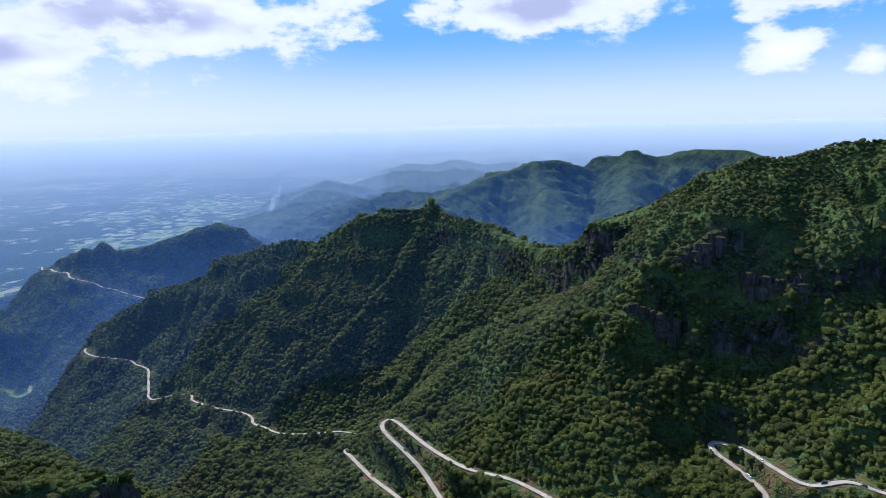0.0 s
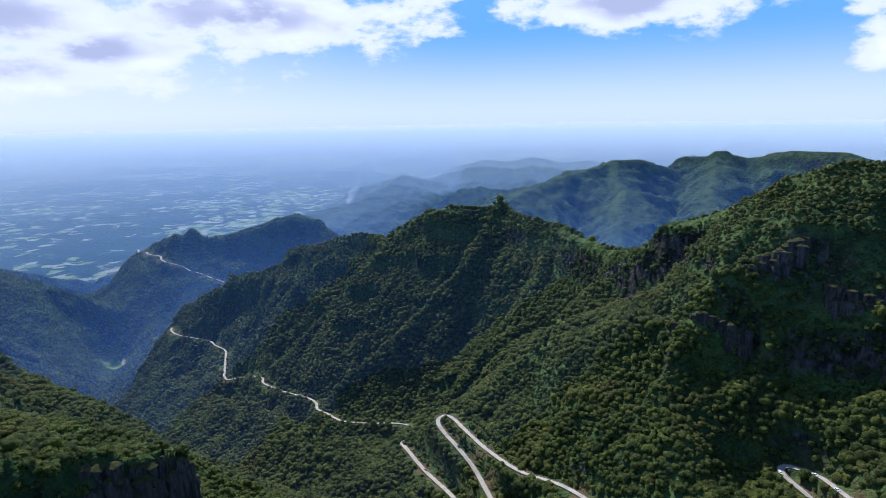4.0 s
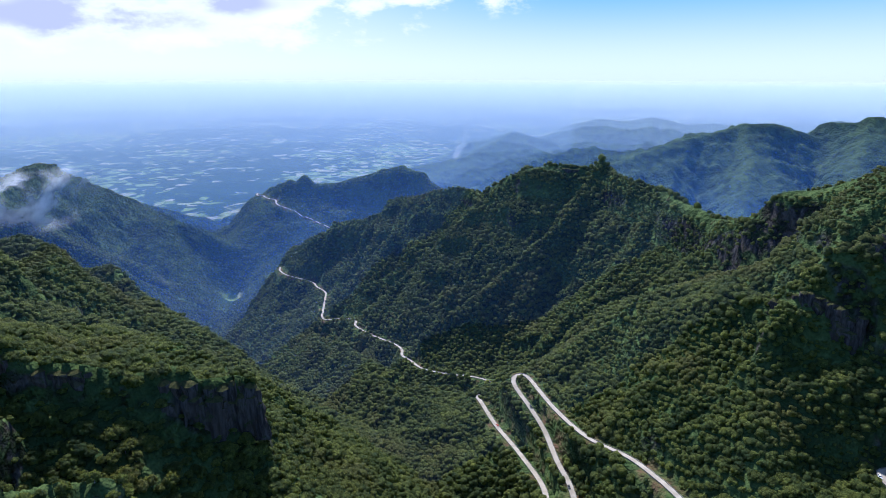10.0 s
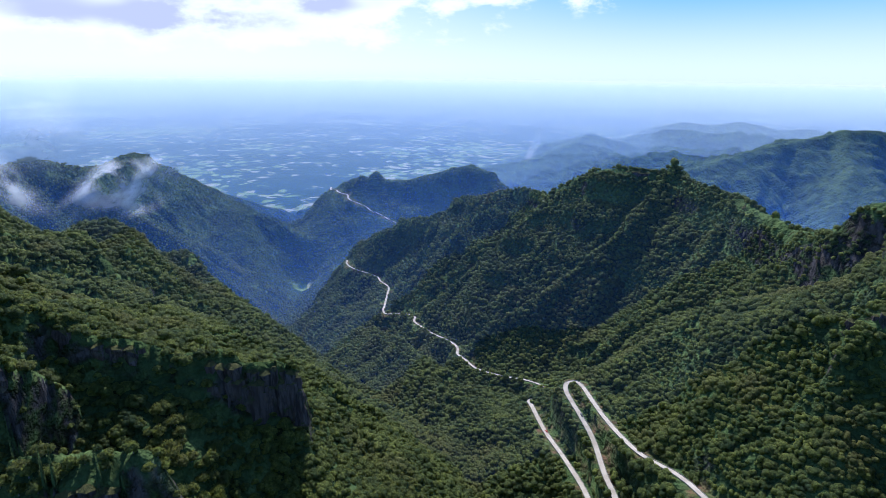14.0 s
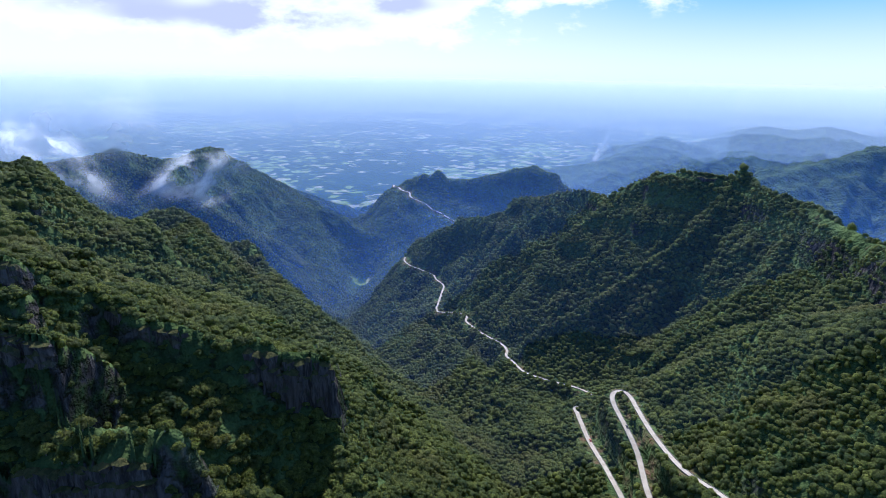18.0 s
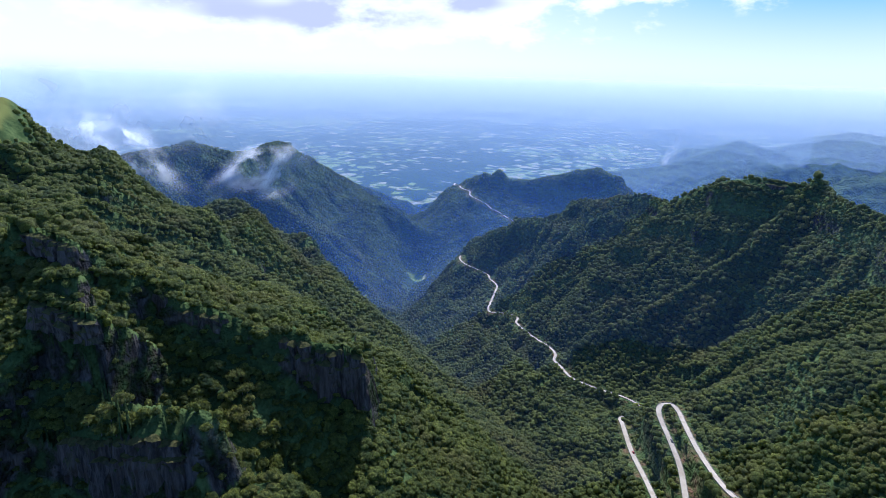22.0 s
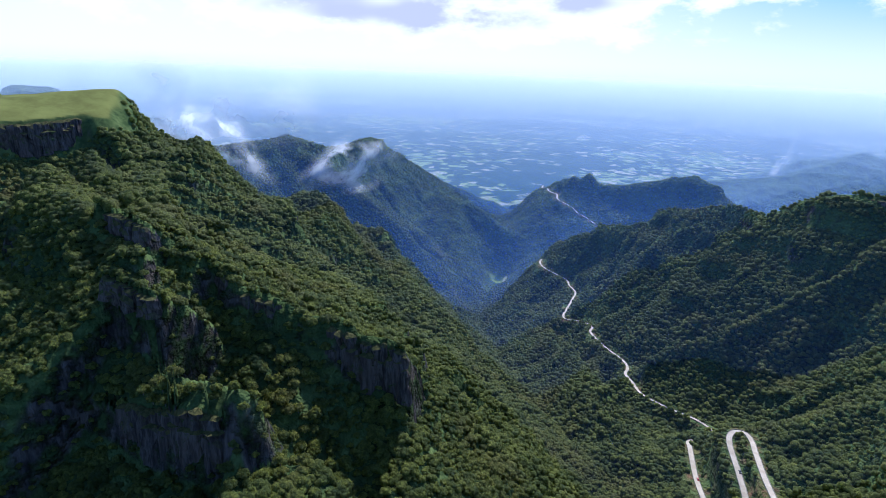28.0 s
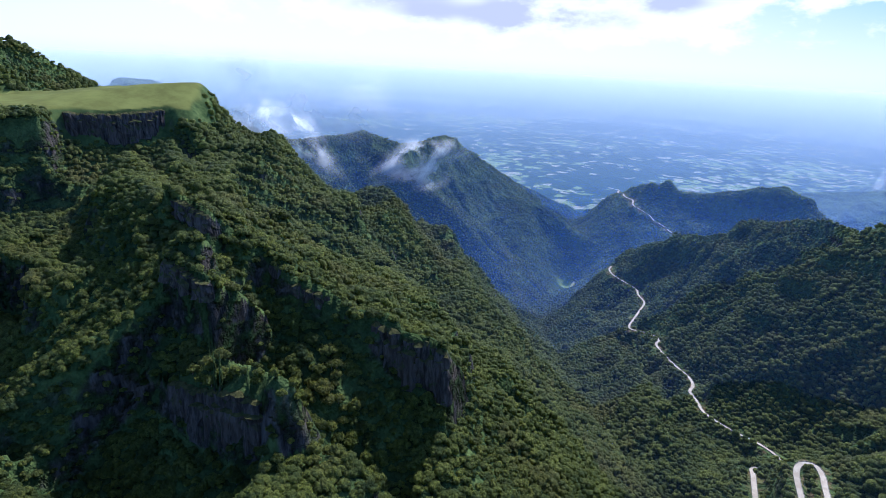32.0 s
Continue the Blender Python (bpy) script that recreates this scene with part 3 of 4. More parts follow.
def ground_at(x, y):
    """Height of the ground, how hilly it is, how much of the grass table, and the distance to the road."""
    x, y = np.asarray(x, float), np.asarray(y, float)
    h, relief, table = raw_height(x, y)
    road = np.full(x.shape, 1e4)
    box = (x > -2000) & (x < 420) & (y > 220) & (y < 2500) & (x < 420 - 0.25 * (y - 220))
    bx, by = x[box], y[box]
    for lo in range(0, len(bx), 9000):
        sx, sy = bx[lo : lo + 9000], by[lo : lo + 9000]
        d2 = (sx[:, None] - ROAD_POINTS[:, 0]) ** 2 + (sy[:, None] - ROAD_POINTS[:, 1]) ** 2
        w = np.exp(-d2 / (2 * 30.0**2)) + 1e-9 * np.exp(-d2 / (2 * 400.0**2))
        near = w.sum(1)
        fix = (w * road_gap).sum(1) / (near + 0.25)
        idx = np.flatnonzero(box)[lo : lo + 9000]
        h[idx] += fix
        hit = np.flatnonzero(d2.min(1) < 60.0**2)
        if len(hit):
            f2 = (sx[hit][:, None] - ROAD_FINE[:, 0]) ** 2 + (sy[hit][:, None] - ROAD_FINE[:, 1]) ** 2
            k = f2.argmin(1)
            d = np.sqrt(f2[np.arange(len(hit)), k])
            z = ROAD_FINE[k, 2] - 0.25
            blend = smooth(18.0, 5.0, d)
            h[idx[hit]] = h[idx[hit]] * (1 - blend) + z * blend
            road[idx[hit]] = d
    return h, relief, table, road


# ---- materials ----
def material(name):
    m = bpy.data.materials.new(name)
    m.use_nodes = True
    return m, Nodes(m.node_tree)


def finish(n, color, rough=0.9, normal=None, spec=0.15):
    ins = {"Base Color": color, "Roughness": rough, "Specular IOR Level": spec}
    if normal is not None:
        ins["Normal"] = normal
    b = n.add("ShaderNodeBsdfPrincipled", ins)
    n.add("ShaderNodeOutputMaterial", {0: b.outputs[0]})


def make_ground():
    m, n = material("wooded_ground")
    geo = n.add("ShaderNodeNewGeometry")
    pos = geo.outputs["Position"]
    up = n.add("ShaderNodeSeparateXYZ", {0: geo.outputs["Normal"]}).outputs[2]

    def attr(name):
        return n.add("ShaderNodeAttribute", attribute_name=name)

    true = attr("true_place").outputs["Vector"]
    wooded, table, road = attr("relief").outputs["Fac"], attr("table").outputs["Fac"], attr("road").outputs["Fac"]
    # woods
    wide = n.noise(pos, 0.006, 4.0)
    close = n.noise(pos, 0.16, 5.0, 0.62)
    woods = n.mix(n.span(wide, 0.36, 0.66), (0.036, 0.062, 0.020), (0.062, 0.092, 0.030))
    woods = n.mix(n.span(close, 0.34, 0.7), woods, (0.092, 0.125, 0.040))
    woods = n.mix(n.span(n.noise(pos, 0.021, 5.0, 0.7), 0.42, 0.62), woods, n.mix(0.6, woods, (0.012, 0.022, 0.010)))
    # basalt
    tall = n.add("ShaderNodeMapping", {0: pos, 3: (0.22, 0.22, 0.035)}).outputs[0]
    streak = n.noise(tall, 1.0, 6.0, 0.62)
    rock = n.mix(n.span(streak, 0.36, 0.66), (0.024, 0.022, 0.021), (0.11, 0.096, 0.088))
    rock = n.mix(n.span(n.noise(pos, 0.05, 4.0), 0.52, 0.72), rock, (0.105, 0.085, 0.068))
    moss = n.noise(pos, 0.09, 5.0, 0.6)
    bare = n.math("MULTIPLY", n.span(up, 0.46, 0.30), n.span(moss, 0.62, 0.42))
    bare = n.math("MULTIPLY", bare, n.span(n.add("ShaderNodeSeparateXYZ", {0: pos}).outputs[2], 385, 445))
    color = n.mix(bare, woods, rock)
    # grass table
    turf = n.mix(n.span(n.noise(pos, 0.035, 5.0, 0.6), 0.32, 0.7), (0.10, 0.105, 0.028), (0.155, 0.165, 0.045))
    color = n.mix(n.math("MULTIPLY", table, n.span(up, 0.72, 0.88)), color, turf)
    # farmland of the plain
    sway = n.add("ShaderNodeTexNoise", {"Vector": true, "Scale": 0.006, "Detail": 3.0}).outputs[1]
    bent = n.add("ShaderNodeVectorMath", {0: sway, 1: (90.0, 90.0, 0.0), 2: true}, operation="MULTIPLY_ADD").outputs[0]
    cells = n.add("ShaderNodeTexVoronoi", {"Vector": bent, "Scale": 0.019, "Randomness": 1.0})
    pick = n.add("ShaderNodeSeparateColor", {0: cells.outputs["Color"]}).outputs[0]
    clump = n.noise(true, 0.0030, 6.0, 0.70)
    fields = n.mix(n.span(pick, 0.0, 1.0, smooth=False), (0.08, 0.13, 0.035), (0.21, 0.26, 0.07))
    fields = n.mix(n.span(pick, 0.86, 0.93), fields, (0.30, 0.28, 0.17))
    tracts = n.math("ADD", n.noise(true, 0.0008, 5.0, 0.65), n.math("MULTIPLY", n.math("SUBTRACT", clump, 0.5), 0.7))
    farms = n.mix(n.span(n.math("ADD", tracts, n.math("MULTIPLY", n.math("SUBTRACT", pick, 0.5), 0.30)), 0.56, 0.62), (0.024, 0.05, 0.022), fields)
    specks = n.add("ShaderNodeTexVoronoi", {"Vector": true, "Scale": 0.012}).outputs["Distance"]
    town = n.math("MULTIPLY", n.span(specks, 0.16, 0.1), n.span(n.noise(true, 0.0006, 2.0), 0.60, 0.68))
    farms = n.mix(town, farms, (0.62, 0.58, 0.54))
    color = n.mix(n.span(wooded, 0.62, 0.2), color, farms)
    # bare earth and grass beside the road
    verge = n.math("MULTIPLY", n.span(road, 0.05, 0.7), n.span(n.noise(pos, 0.06, 4.0), 0.42, 0.62))
    color = n.mix(verge, color, n.mix(n.span(close, 0.4, 0.6), (0.10, 0.095, 0.035), (0.13, 0.075, 0.045)))
    lumps = n.add("ShaderNodeTexVoronoi", {"Vector": pos, "Scale": 0.13}, feature="SMOOTH_F1").outputs["Distance"]
    lumps = n.math("SUBTRACT", n.math("MULTIPLY", n.noise(pos, 0.5, 3.0), 0.35), n.math("MULTIPLY", lumps, 0.9))
    lumps = n.math("ADD", lumps, n.math("MULTIPLY", n.noise(pos, 0.026, 5.0, 0.6), 5.0))
    rough_wall = n.math("MULTIPLY", streak, 1.1)
    height = n.add("ShaderNodeMix", {0: bare, 2: lumps, 3: rough_wall}, data_type="FLOAT").outputs[0]
    amount = n.math("MULTIPLY", n.span(wooded, 0.1, 0.7, 0.05, 1.0), n.span(table, 0.0, 0.6, 1.0, 0.04))
    bump = n.add("ShaderNodeBump", {"Height": height, "Strength": amount, "Distance": 5.0}).outputs[0]
    finish(n, color, 0.95, bump, 0.03)
    return m


def make_leaves(name, dark, light, dry):
    m, n = material(name)
    geo = n.add("ShaderNodeNewGeometry")
    pos, chance = geo.outputs["Position"], geo.outputs["Random Per Island"]
    crown = n.noise(pos, 0.13, 3.0)
    tone = n.math("ADD", n.math("MULTIPLY", n.span(crown, 0.33, 0.67), 0.7), n.math("MULTIPLY", chance, 0.3))
    stand = n.math("MULTIPLY", n.math("SUBTRACT", n.noise(pos, 0.034, 3.0), 0.5), 1.5)
    tone = n.math("MINIMUM", n.math("MAXIMUM", n.math("ADD", tone, stand), 0.0), 1.0)
    color = n.mix(tone, dark, light)
    color = n.mix(n.span(n.noise(pos, 0.014, 5.0, 0.6), 0.50, 0.70, 0.0, 0.65), color, dry)
    place = n.add("ShaderNodeSeparateXYZ", {0: pos})
    heath = n.math("MULTIPLY", n.span(place.outputs[0], 110, 180), n.span(n.math("ADD", place.outputs[2], n.math("MULTIPLY", stand, 60.0)), 550, 610, 0.0, 0.7))
    color = n.mix(heath, color, n.mix(tone, (0.13, 0.135, 0.042), (0.27, 0.275, 0.080)))
    leaf_noise = n.noise(pos, 0.8, 5.0, 0.75)
    # near-black is mixed into the colour where the bump noise runs low
    color = n.mix(n.span(leaf_noise, 0.58, 0.40, 0.0, 0.85), color, n.mix(0.5, dark, (0.012, 0.022, 0.008)))
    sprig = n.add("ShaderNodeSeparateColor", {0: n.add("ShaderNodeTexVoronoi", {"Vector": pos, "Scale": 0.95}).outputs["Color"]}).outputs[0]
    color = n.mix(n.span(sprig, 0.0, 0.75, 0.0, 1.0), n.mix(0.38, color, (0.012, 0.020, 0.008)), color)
    bump = n.add("ShaderNodeBump", {"Height": leaf_noise, "Strength": 1.0, "Distance": 1.6}).outputs[0]
    b = n.add("ShaderNodeBsdfPrincipled", {"Base Color": color, "Roughness": 0.65, "Specular IOR Level": 0.12, "Normal": bump})
    through_leaf = n.add("ShaderNodeBsdfTranslucent", {0: n.mix(0.55, color, (0.36, 0.38, 0.06)), 1: bump})
    both = n.add("ShaderNodeMixShader", {0: 0.5, 1: b.outputs[0], 2: through_leaf.outputs[0]})
    n.add("ShaderNodeOutputMaterial", {0: both.outputs[0]})
    return m


def make_plain(name, a, b, scale, rough=0.85, metal=0.0, bump=0.0):
    m, n = material(name)
    pos = n.add("ShaderNodeNewGeometry").outputs["Position"]
    grain_ = n.noise(pos, scale, 5.0, 0.6)
    color = n.mix(n.span(grain_, 0.35, 0.65), a, b)
    ins = {"Base Color": color, "Roughness": rough, "Metallic": metal}
    if bump:
        ins["Normal"] = n.add("ShaderNodeBump", {"Height": grain_, "Strength": 0.5, "Distance": bump}).outputs[0]
    p = n.add("ShaderNodeBsdfPrincipled", ins)
    n.add("ShaderNodeOutputMaterial", {0: p.outputs[0]})
    return m


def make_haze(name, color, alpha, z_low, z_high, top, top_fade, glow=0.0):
    """A sheet of haze: lets most light through, scatters the rest, or emits its own with glow; denser low down, gone
    above top.
    """
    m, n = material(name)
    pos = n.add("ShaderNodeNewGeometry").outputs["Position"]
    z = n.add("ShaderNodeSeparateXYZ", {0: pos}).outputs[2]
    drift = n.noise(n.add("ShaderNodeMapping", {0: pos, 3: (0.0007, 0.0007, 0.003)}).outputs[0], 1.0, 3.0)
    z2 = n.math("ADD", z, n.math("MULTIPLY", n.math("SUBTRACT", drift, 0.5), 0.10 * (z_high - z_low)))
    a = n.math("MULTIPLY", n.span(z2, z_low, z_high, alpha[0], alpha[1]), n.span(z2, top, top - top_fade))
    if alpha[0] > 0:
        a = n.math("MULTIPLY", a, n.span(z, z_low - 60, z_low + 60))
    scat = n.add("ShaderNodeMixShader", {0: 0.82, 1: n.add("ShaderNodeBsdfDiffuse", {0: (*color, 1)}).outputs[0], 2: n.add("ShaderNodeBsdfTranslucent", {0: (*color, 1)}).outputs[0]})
    # with glow, emission replaces the light that haze would scatter
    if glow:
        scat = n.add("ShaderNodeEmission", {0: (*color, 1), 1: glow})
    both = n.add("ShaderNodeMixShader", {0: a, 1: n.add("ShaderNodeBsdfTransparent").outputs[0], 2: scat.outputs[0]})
    n.add("ShaderNodeOutputMaterial", {0: both.outputs[0]})
    return m


def make_basalt():
    m, n = material("basalt")
    geo = n.add("ShaderNodeNewGeometry")
    pos = geo.outputs["Position"]
    chance = n.add("ShaderNodeObjectInfo").outputs["Random"]
    tall = n.add("ShaderNodeMapping", {0: pos, 3: (0.5, 0.5, 0.06)}).outputs[0]
    streak = n.noise(tall, 1.0, 6.0, 0.65)
    color = n.mix(n.span(streak, 0.36, 0.66), (0.024, 0.021, 0.020), (0.115, 0.098, 0.090))
    color = n.mix(n.span(chance, 0.0, 1.0, 0.0, 0.4, False), color, (0.11, 0.085, 0.07))
    up = n.add("ShaderNodeSeparateXYZ", {0: geo.outputs["Normal"]}).outputs[2]
    color = n.mix(n.span(up, 0.25, 0.6), color, n.mix(n.span(n.noise(pos, 0.4, 4.0), 0.35, 0.6), (0.040, 0.045, 0.018), (0.080, 0.075, 0.028)))
    color = n.mix(n.span(n.noise(pos, 0.22, 5.0, 0.6), 0.58, 0.70), color, (0.045, 0.065, 0.02))
    bump = n.add("ShaderNodeBump", {"Height": n.noise(tall, 2.2, 6.0, 0.7), "Strength": 0.9, "Distance": 1.2}).outputs[0]
    finish(n, color, 0.95, bump, 0.04)
    return m


GROUND = make_ground()
BASALT = make_basalt()
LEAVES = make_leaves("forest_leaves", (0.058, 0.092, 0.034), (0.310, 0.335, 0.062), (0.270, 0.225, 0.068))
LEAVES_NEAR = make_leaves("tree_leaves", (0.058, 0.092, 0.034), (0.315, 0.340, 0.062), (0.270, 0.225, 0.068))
BARK = make_plain("bark", (0.10, 0.085, 0.07), (0.20, 0.18, 0.15), 2.0, 0.95)
CONCRETE = make_plain("road_concrete", (0.31, 0.255, 0.19), (0.42, 0.355, 0.275), 0.12, 0.9)
KERB = make_plain("parapet_stone", (0.13, 0.125, 0.10), (0.22, 0.205, 0.17), 0.5, 0.9)
WHITE_CAR = make_plain("white_car_paint", (0.75, 0.75, 0.76), (0.82, 0.82, 0.82), 0.3, 0.3)
DARK_CAR = make_plain("dark_car_paint", (0.03, 0.032, 0.036), (0.05, 0.05, 0.055), 0.3, 0.3)
TYRE = make_plain("tyre_rubber", (0.02, 0.02, 0.02), (0.03, 0.03, 0.03), 3.0, 0.9)
CAR_GLASS = make_plain("car_glass", (0.02, 0.025, 0.03), (0.03, 0.035, 0.04), 1.0, 0.08)


# ---- building helpers ----
def part(name, bm, mat, parent=None, label=""):
    me = bpy.data.meshes.new(name)
    bm.to_mesh(me)
    bm.free()
    me.materials.append(mat)
    ob = new(name, me)
    if parent is not None:
        ob.parent = parent
    return tagged(ob, label)


def array_mesh(name, co, faces, mat, smooth_shade=False):
    me = bpy.data.meshes.new(name)
    co, faces = np.ascontiguousarray(co, np.float32), np.ascontiguousarray(faces, np.int32)
    k = faces.shape[1]
    me.vertices.add(len(co))
    me.vertices.foreach_set("co", co.ravel())
    me.loops.add(faces.size)
    me.loops.foreach_set("vertex_index", faces.ravel())
    me.polygons.add(len(faces))
    me.polygons.foreach_set("loop_start", np.arange(0, faces.size, k, dtype=np.int32))
    me.update(calc_edges=True)
    me.polygons.foreach_set("use_smooth", np.full(len(faces), smooth_shade))
    me.materials.append(mat)
    return me


# ---- ground: one sheet, from under the camera to the horizon ----
def build_ground():
    az_deg = np.concatenate([np.linspace(-48, 108, 640, endpoint=False), np.linspace(108, 312, 70, endpoint=False)])
    rings = np.concatenate([np.linspace(2, 150, 16, endpoint=False), np.geomspace(150, 1500, 280, endpoint=False), np.geomspace(1500, 2500, 90, endpoint=False), np.linspace(2500, 3500, 90, endpoint=False), np.geomspace(3500, PLAIN_OUT, 50)])
    A, R = np.meshgrid(np.radians(az_deg), rings, indexing="xy")
    x, y = (HUB[0] - np.sin(A) * R).ravel(), (HUB[1] + np.cos(A) * R).ravel()
    h, relief, table, road = ground_at(x, y)
    na, nr = len(az_deg), len(rings)
    i, j = np.meshgrid(np.arange(na), np.arange(nr - 1))
    a = j * na + i
    b = j * na + (i + 1) % na
    faces = np.stack([a, b, b + na, a + na], -1).reshape(-1, 4)
    me = array_mesh("ground", np.stack([x, y, h], -1), faces, GROUND, True)
    rt = true_range(R.ravel())
    place = np.stack([-np.sin(A.ravel()) * rt, np.cos(A.ravel()) * rt, np.zeros(len(x))], -1).astype(np.float32)
    me.attributes.new("true_place", "FLOAT_VECTOR", "POINT").data.foreach_set("vector", place.ravel())
    for name, v in (("relief", relief), ("table", table), ("road", np.exp(-((road / 9.0) ** 2)))):
        me.attributes.new(name, "FLOAT", "POINT").data.foreach_set("value", v.astype(np.float32))
    return tagged(new("ground", me), "forested canyon slopes with basalt cliffs above a hazy farmed plain", "ground", kind="structure")


ground = build_ground()


# ---- forest ----
# brinks of the basalt cliffs: line, metres by which each row of columns stands out, height, width, rows
CLIFFS = [
    ([(-194, 229), (-180, 239), (-167, 249), (-158, 256)], 1.8, 30, 4.0, 2, 1, "dark columnar basalt cliff with pale streaks below a grassy brink"),
    ([(-250, 188), (-241, 195), (-232, 201), (-222, 209)], 1.6, 16, 3.8, 1, 12, "dark basalt knob on a wooded crest"),
    ([(-240, 126), (-228, 131), (-213, 138)], 1.4, 12, 3.6, 1, 2, "dark weathered basalt outcrop among trees"),
    ([(-206, 119), (-192, 126), (-168, 140), (-161, 147)], 1.8, 26, 4.0, 2, 3, "shaded basalt bluff under overhanging trees"),
    ([(-292, 141), (-280, 146), (-266, 151)], 1.4, 12, 3.6, 1, 11, "dark basalt step high on a wooded slope"),
    ([(-536, 98), (-531, 130), (-532, 150), (-538, 172)], 2.0, 24, 4.4, 2, 4, "grey basalt rim below a flat grass table"),
    ([(-566, 207), (-574, 212), (-584, 214)], 1.6, 14, 3.6, 1, 13, "small basalt prow at the end of a grass table"),
    ([(66, 806), (92, 758), (116, 716), (134, 664), (158, 622), (196, 594)], 5.0, 54, 5.4, 2, 5, "tall grey basalt wall along the ridge crest"),
    ([(192, 493), (204, 489), (215, 487), (228, 484)], 2.4, 24, 4.6, 2, 7, "pale grey basalt crag high on a heath-topped massif"),
    ([(134, 484), (148, 478), (160, 475), (172, 471), (186, 466)], 2.4, 22, 4.6, 2, 8, "grey basalt crag in a belt of forest"),
    ([(240, 466), (252, 460), (264, 455), (278, 452)], 2.4, 26, 4.8, 2, 9, "grey basalt crag with dark ravines beside it"),
    ([(268, 430), (278, 424), (288, 420), (308, 428)], 2.4, 30, 4.8, 2, 10, "tall pale basalt crag above a hairpin bend"),
    ([(-125, 908), (-95, 908), (-60, 906)], 5.0, 16, 4.5, 1, 6, "low rock band under the wooded summit"),
]


def brink_points(line, outward, step):
    p = winding([(x, y, 0) for x, y in line], step)[:, :2]
    t = np.gradient(p, axis=0)
    t /= np.linalg.norm(t, axis=1)[:, None]
    return p, np.stack([t[:, 1], -t[:, 0]], -1) * math.copysign(1, outward)


def before_cliff(x, y):
    """Whether a place lies at the foot of a bare cliff, where no crown stands."""
    out = np.zeros(x.shape, bool)
    for line, outward, *_ in CLIFFS:
        p, side = brink_points(line, outward, 5.0)
        near_it = np.flatnonzero((x > p[:, 0].min() - 20) & (x < p[:, 0].max() + 20) & (y > p[:, 1].min() - 20) & (y < p[:, 1].max() + 20))
        if len(near_it):
            dx, dy = x[near_it][:, None] - p[:, 0], y[near_it][:, None] - p[:, 1]
            k = (dx**2 + dy**2).argmin(1)
            r = np.arange(len(near_it))
            off = dx[r, k] * side[k, 0] + dy[r, k] * side[k, 1]
            out[near_it] = (off > 0.0) & (off < 2.5 + 1.5 * abs(outward)) & (np.hypot(dx[r, k], dy[r, k]) < 14.0)
    return out


def lump(rng, sides=7, rings=3):
    """A round, uneven clump of leaves: a dome that closes in again below."""
    low = 114.0
    co = [(0.0, 0.0, rng.uniform(0.9, 1.1))]
    for k in range(1, rings + 1):
        th = radians(low * k / rings)
        for i in range(sides):
            t = 6.2832 * (i + 0.5 * k) / sides + rng.uniform(-0.2, 0.2)
            r = rng.uniform(0.84, 1.16)
            co.append((math.sin(th) * math.cos(t) * r, math.sin(th) * math.sin(t) * r, math.cos(th) * r))
    fa = [(0, 1 + i, 1 + (i + 1) % sides) for i in range(sides)]
    for k in range(rings - 1):
        p, q = 1 + k * sides, 1 + (k + 1) * sides
        for i in range(sides):
            j = (i + 1) % sides
            fa += [(p + i, q + i, p + j), (p + j, q + i, q + j)]
    return np.array(co), np.array(fa)


def crown_shape(rng, clumps, sides=7, rings=3, sprays=0):
    """A domed crown of leaf clumps, about 1 in radius, its foot at 0."""
    cos, fas, n = [], [], 0
    for k in range(clumps):
        co, fa = lump(rng, sides, rings)
        out = 0.0 if clumps == 1 else 0.74 * math.sqrt((k + 0.2) / clumps) * rng.uniform(0.85, 1.15)
        turn = 2.4 * k + rng.uniform(-0.4, 0.4)
        size = (0.98 if clumps == 1 else 0.16 + 0.92 / math.sqrt(clumps)) * rng.uniform(0.75, 1.2) * np.array([1.0, 1.0, 0.9])
        at = np.array([math.cos(turn) * out, math.sin(turn) * out, 0.55 - 0.62 * out * out + rng.uniform(-0.10, 0.12)])
        tilt = Euler((-0.5 * out * math.sin(turn), 0.5 * out * math.cos(turn), rng.uniform(0, 6))).to_matrix()
        cos.append((co @ np.array(tilt).T) * size + at)
        fas.append(fa + n)
        n += len(co)
    # sprays of leaves standing off the clumps
    for k in range(sprays):
        a, out = rng.uniform(0, 6.283), 0.95 * math.sqrt(rng.uniform(0, 1))
        mid = np.array([math.cos(a) * out, math.sin(a) * out, 0.95 - 0.75 * out * out + rng.uniform(-0.08, 0.16)])
        cos.append(mid + rng.normal(0, 0.10, (3, 3)))
        fas.append(np.array([[n, n + 1, n + 2]]))
        n += 3
    return np.vstack(cos), np.vstack(fas)


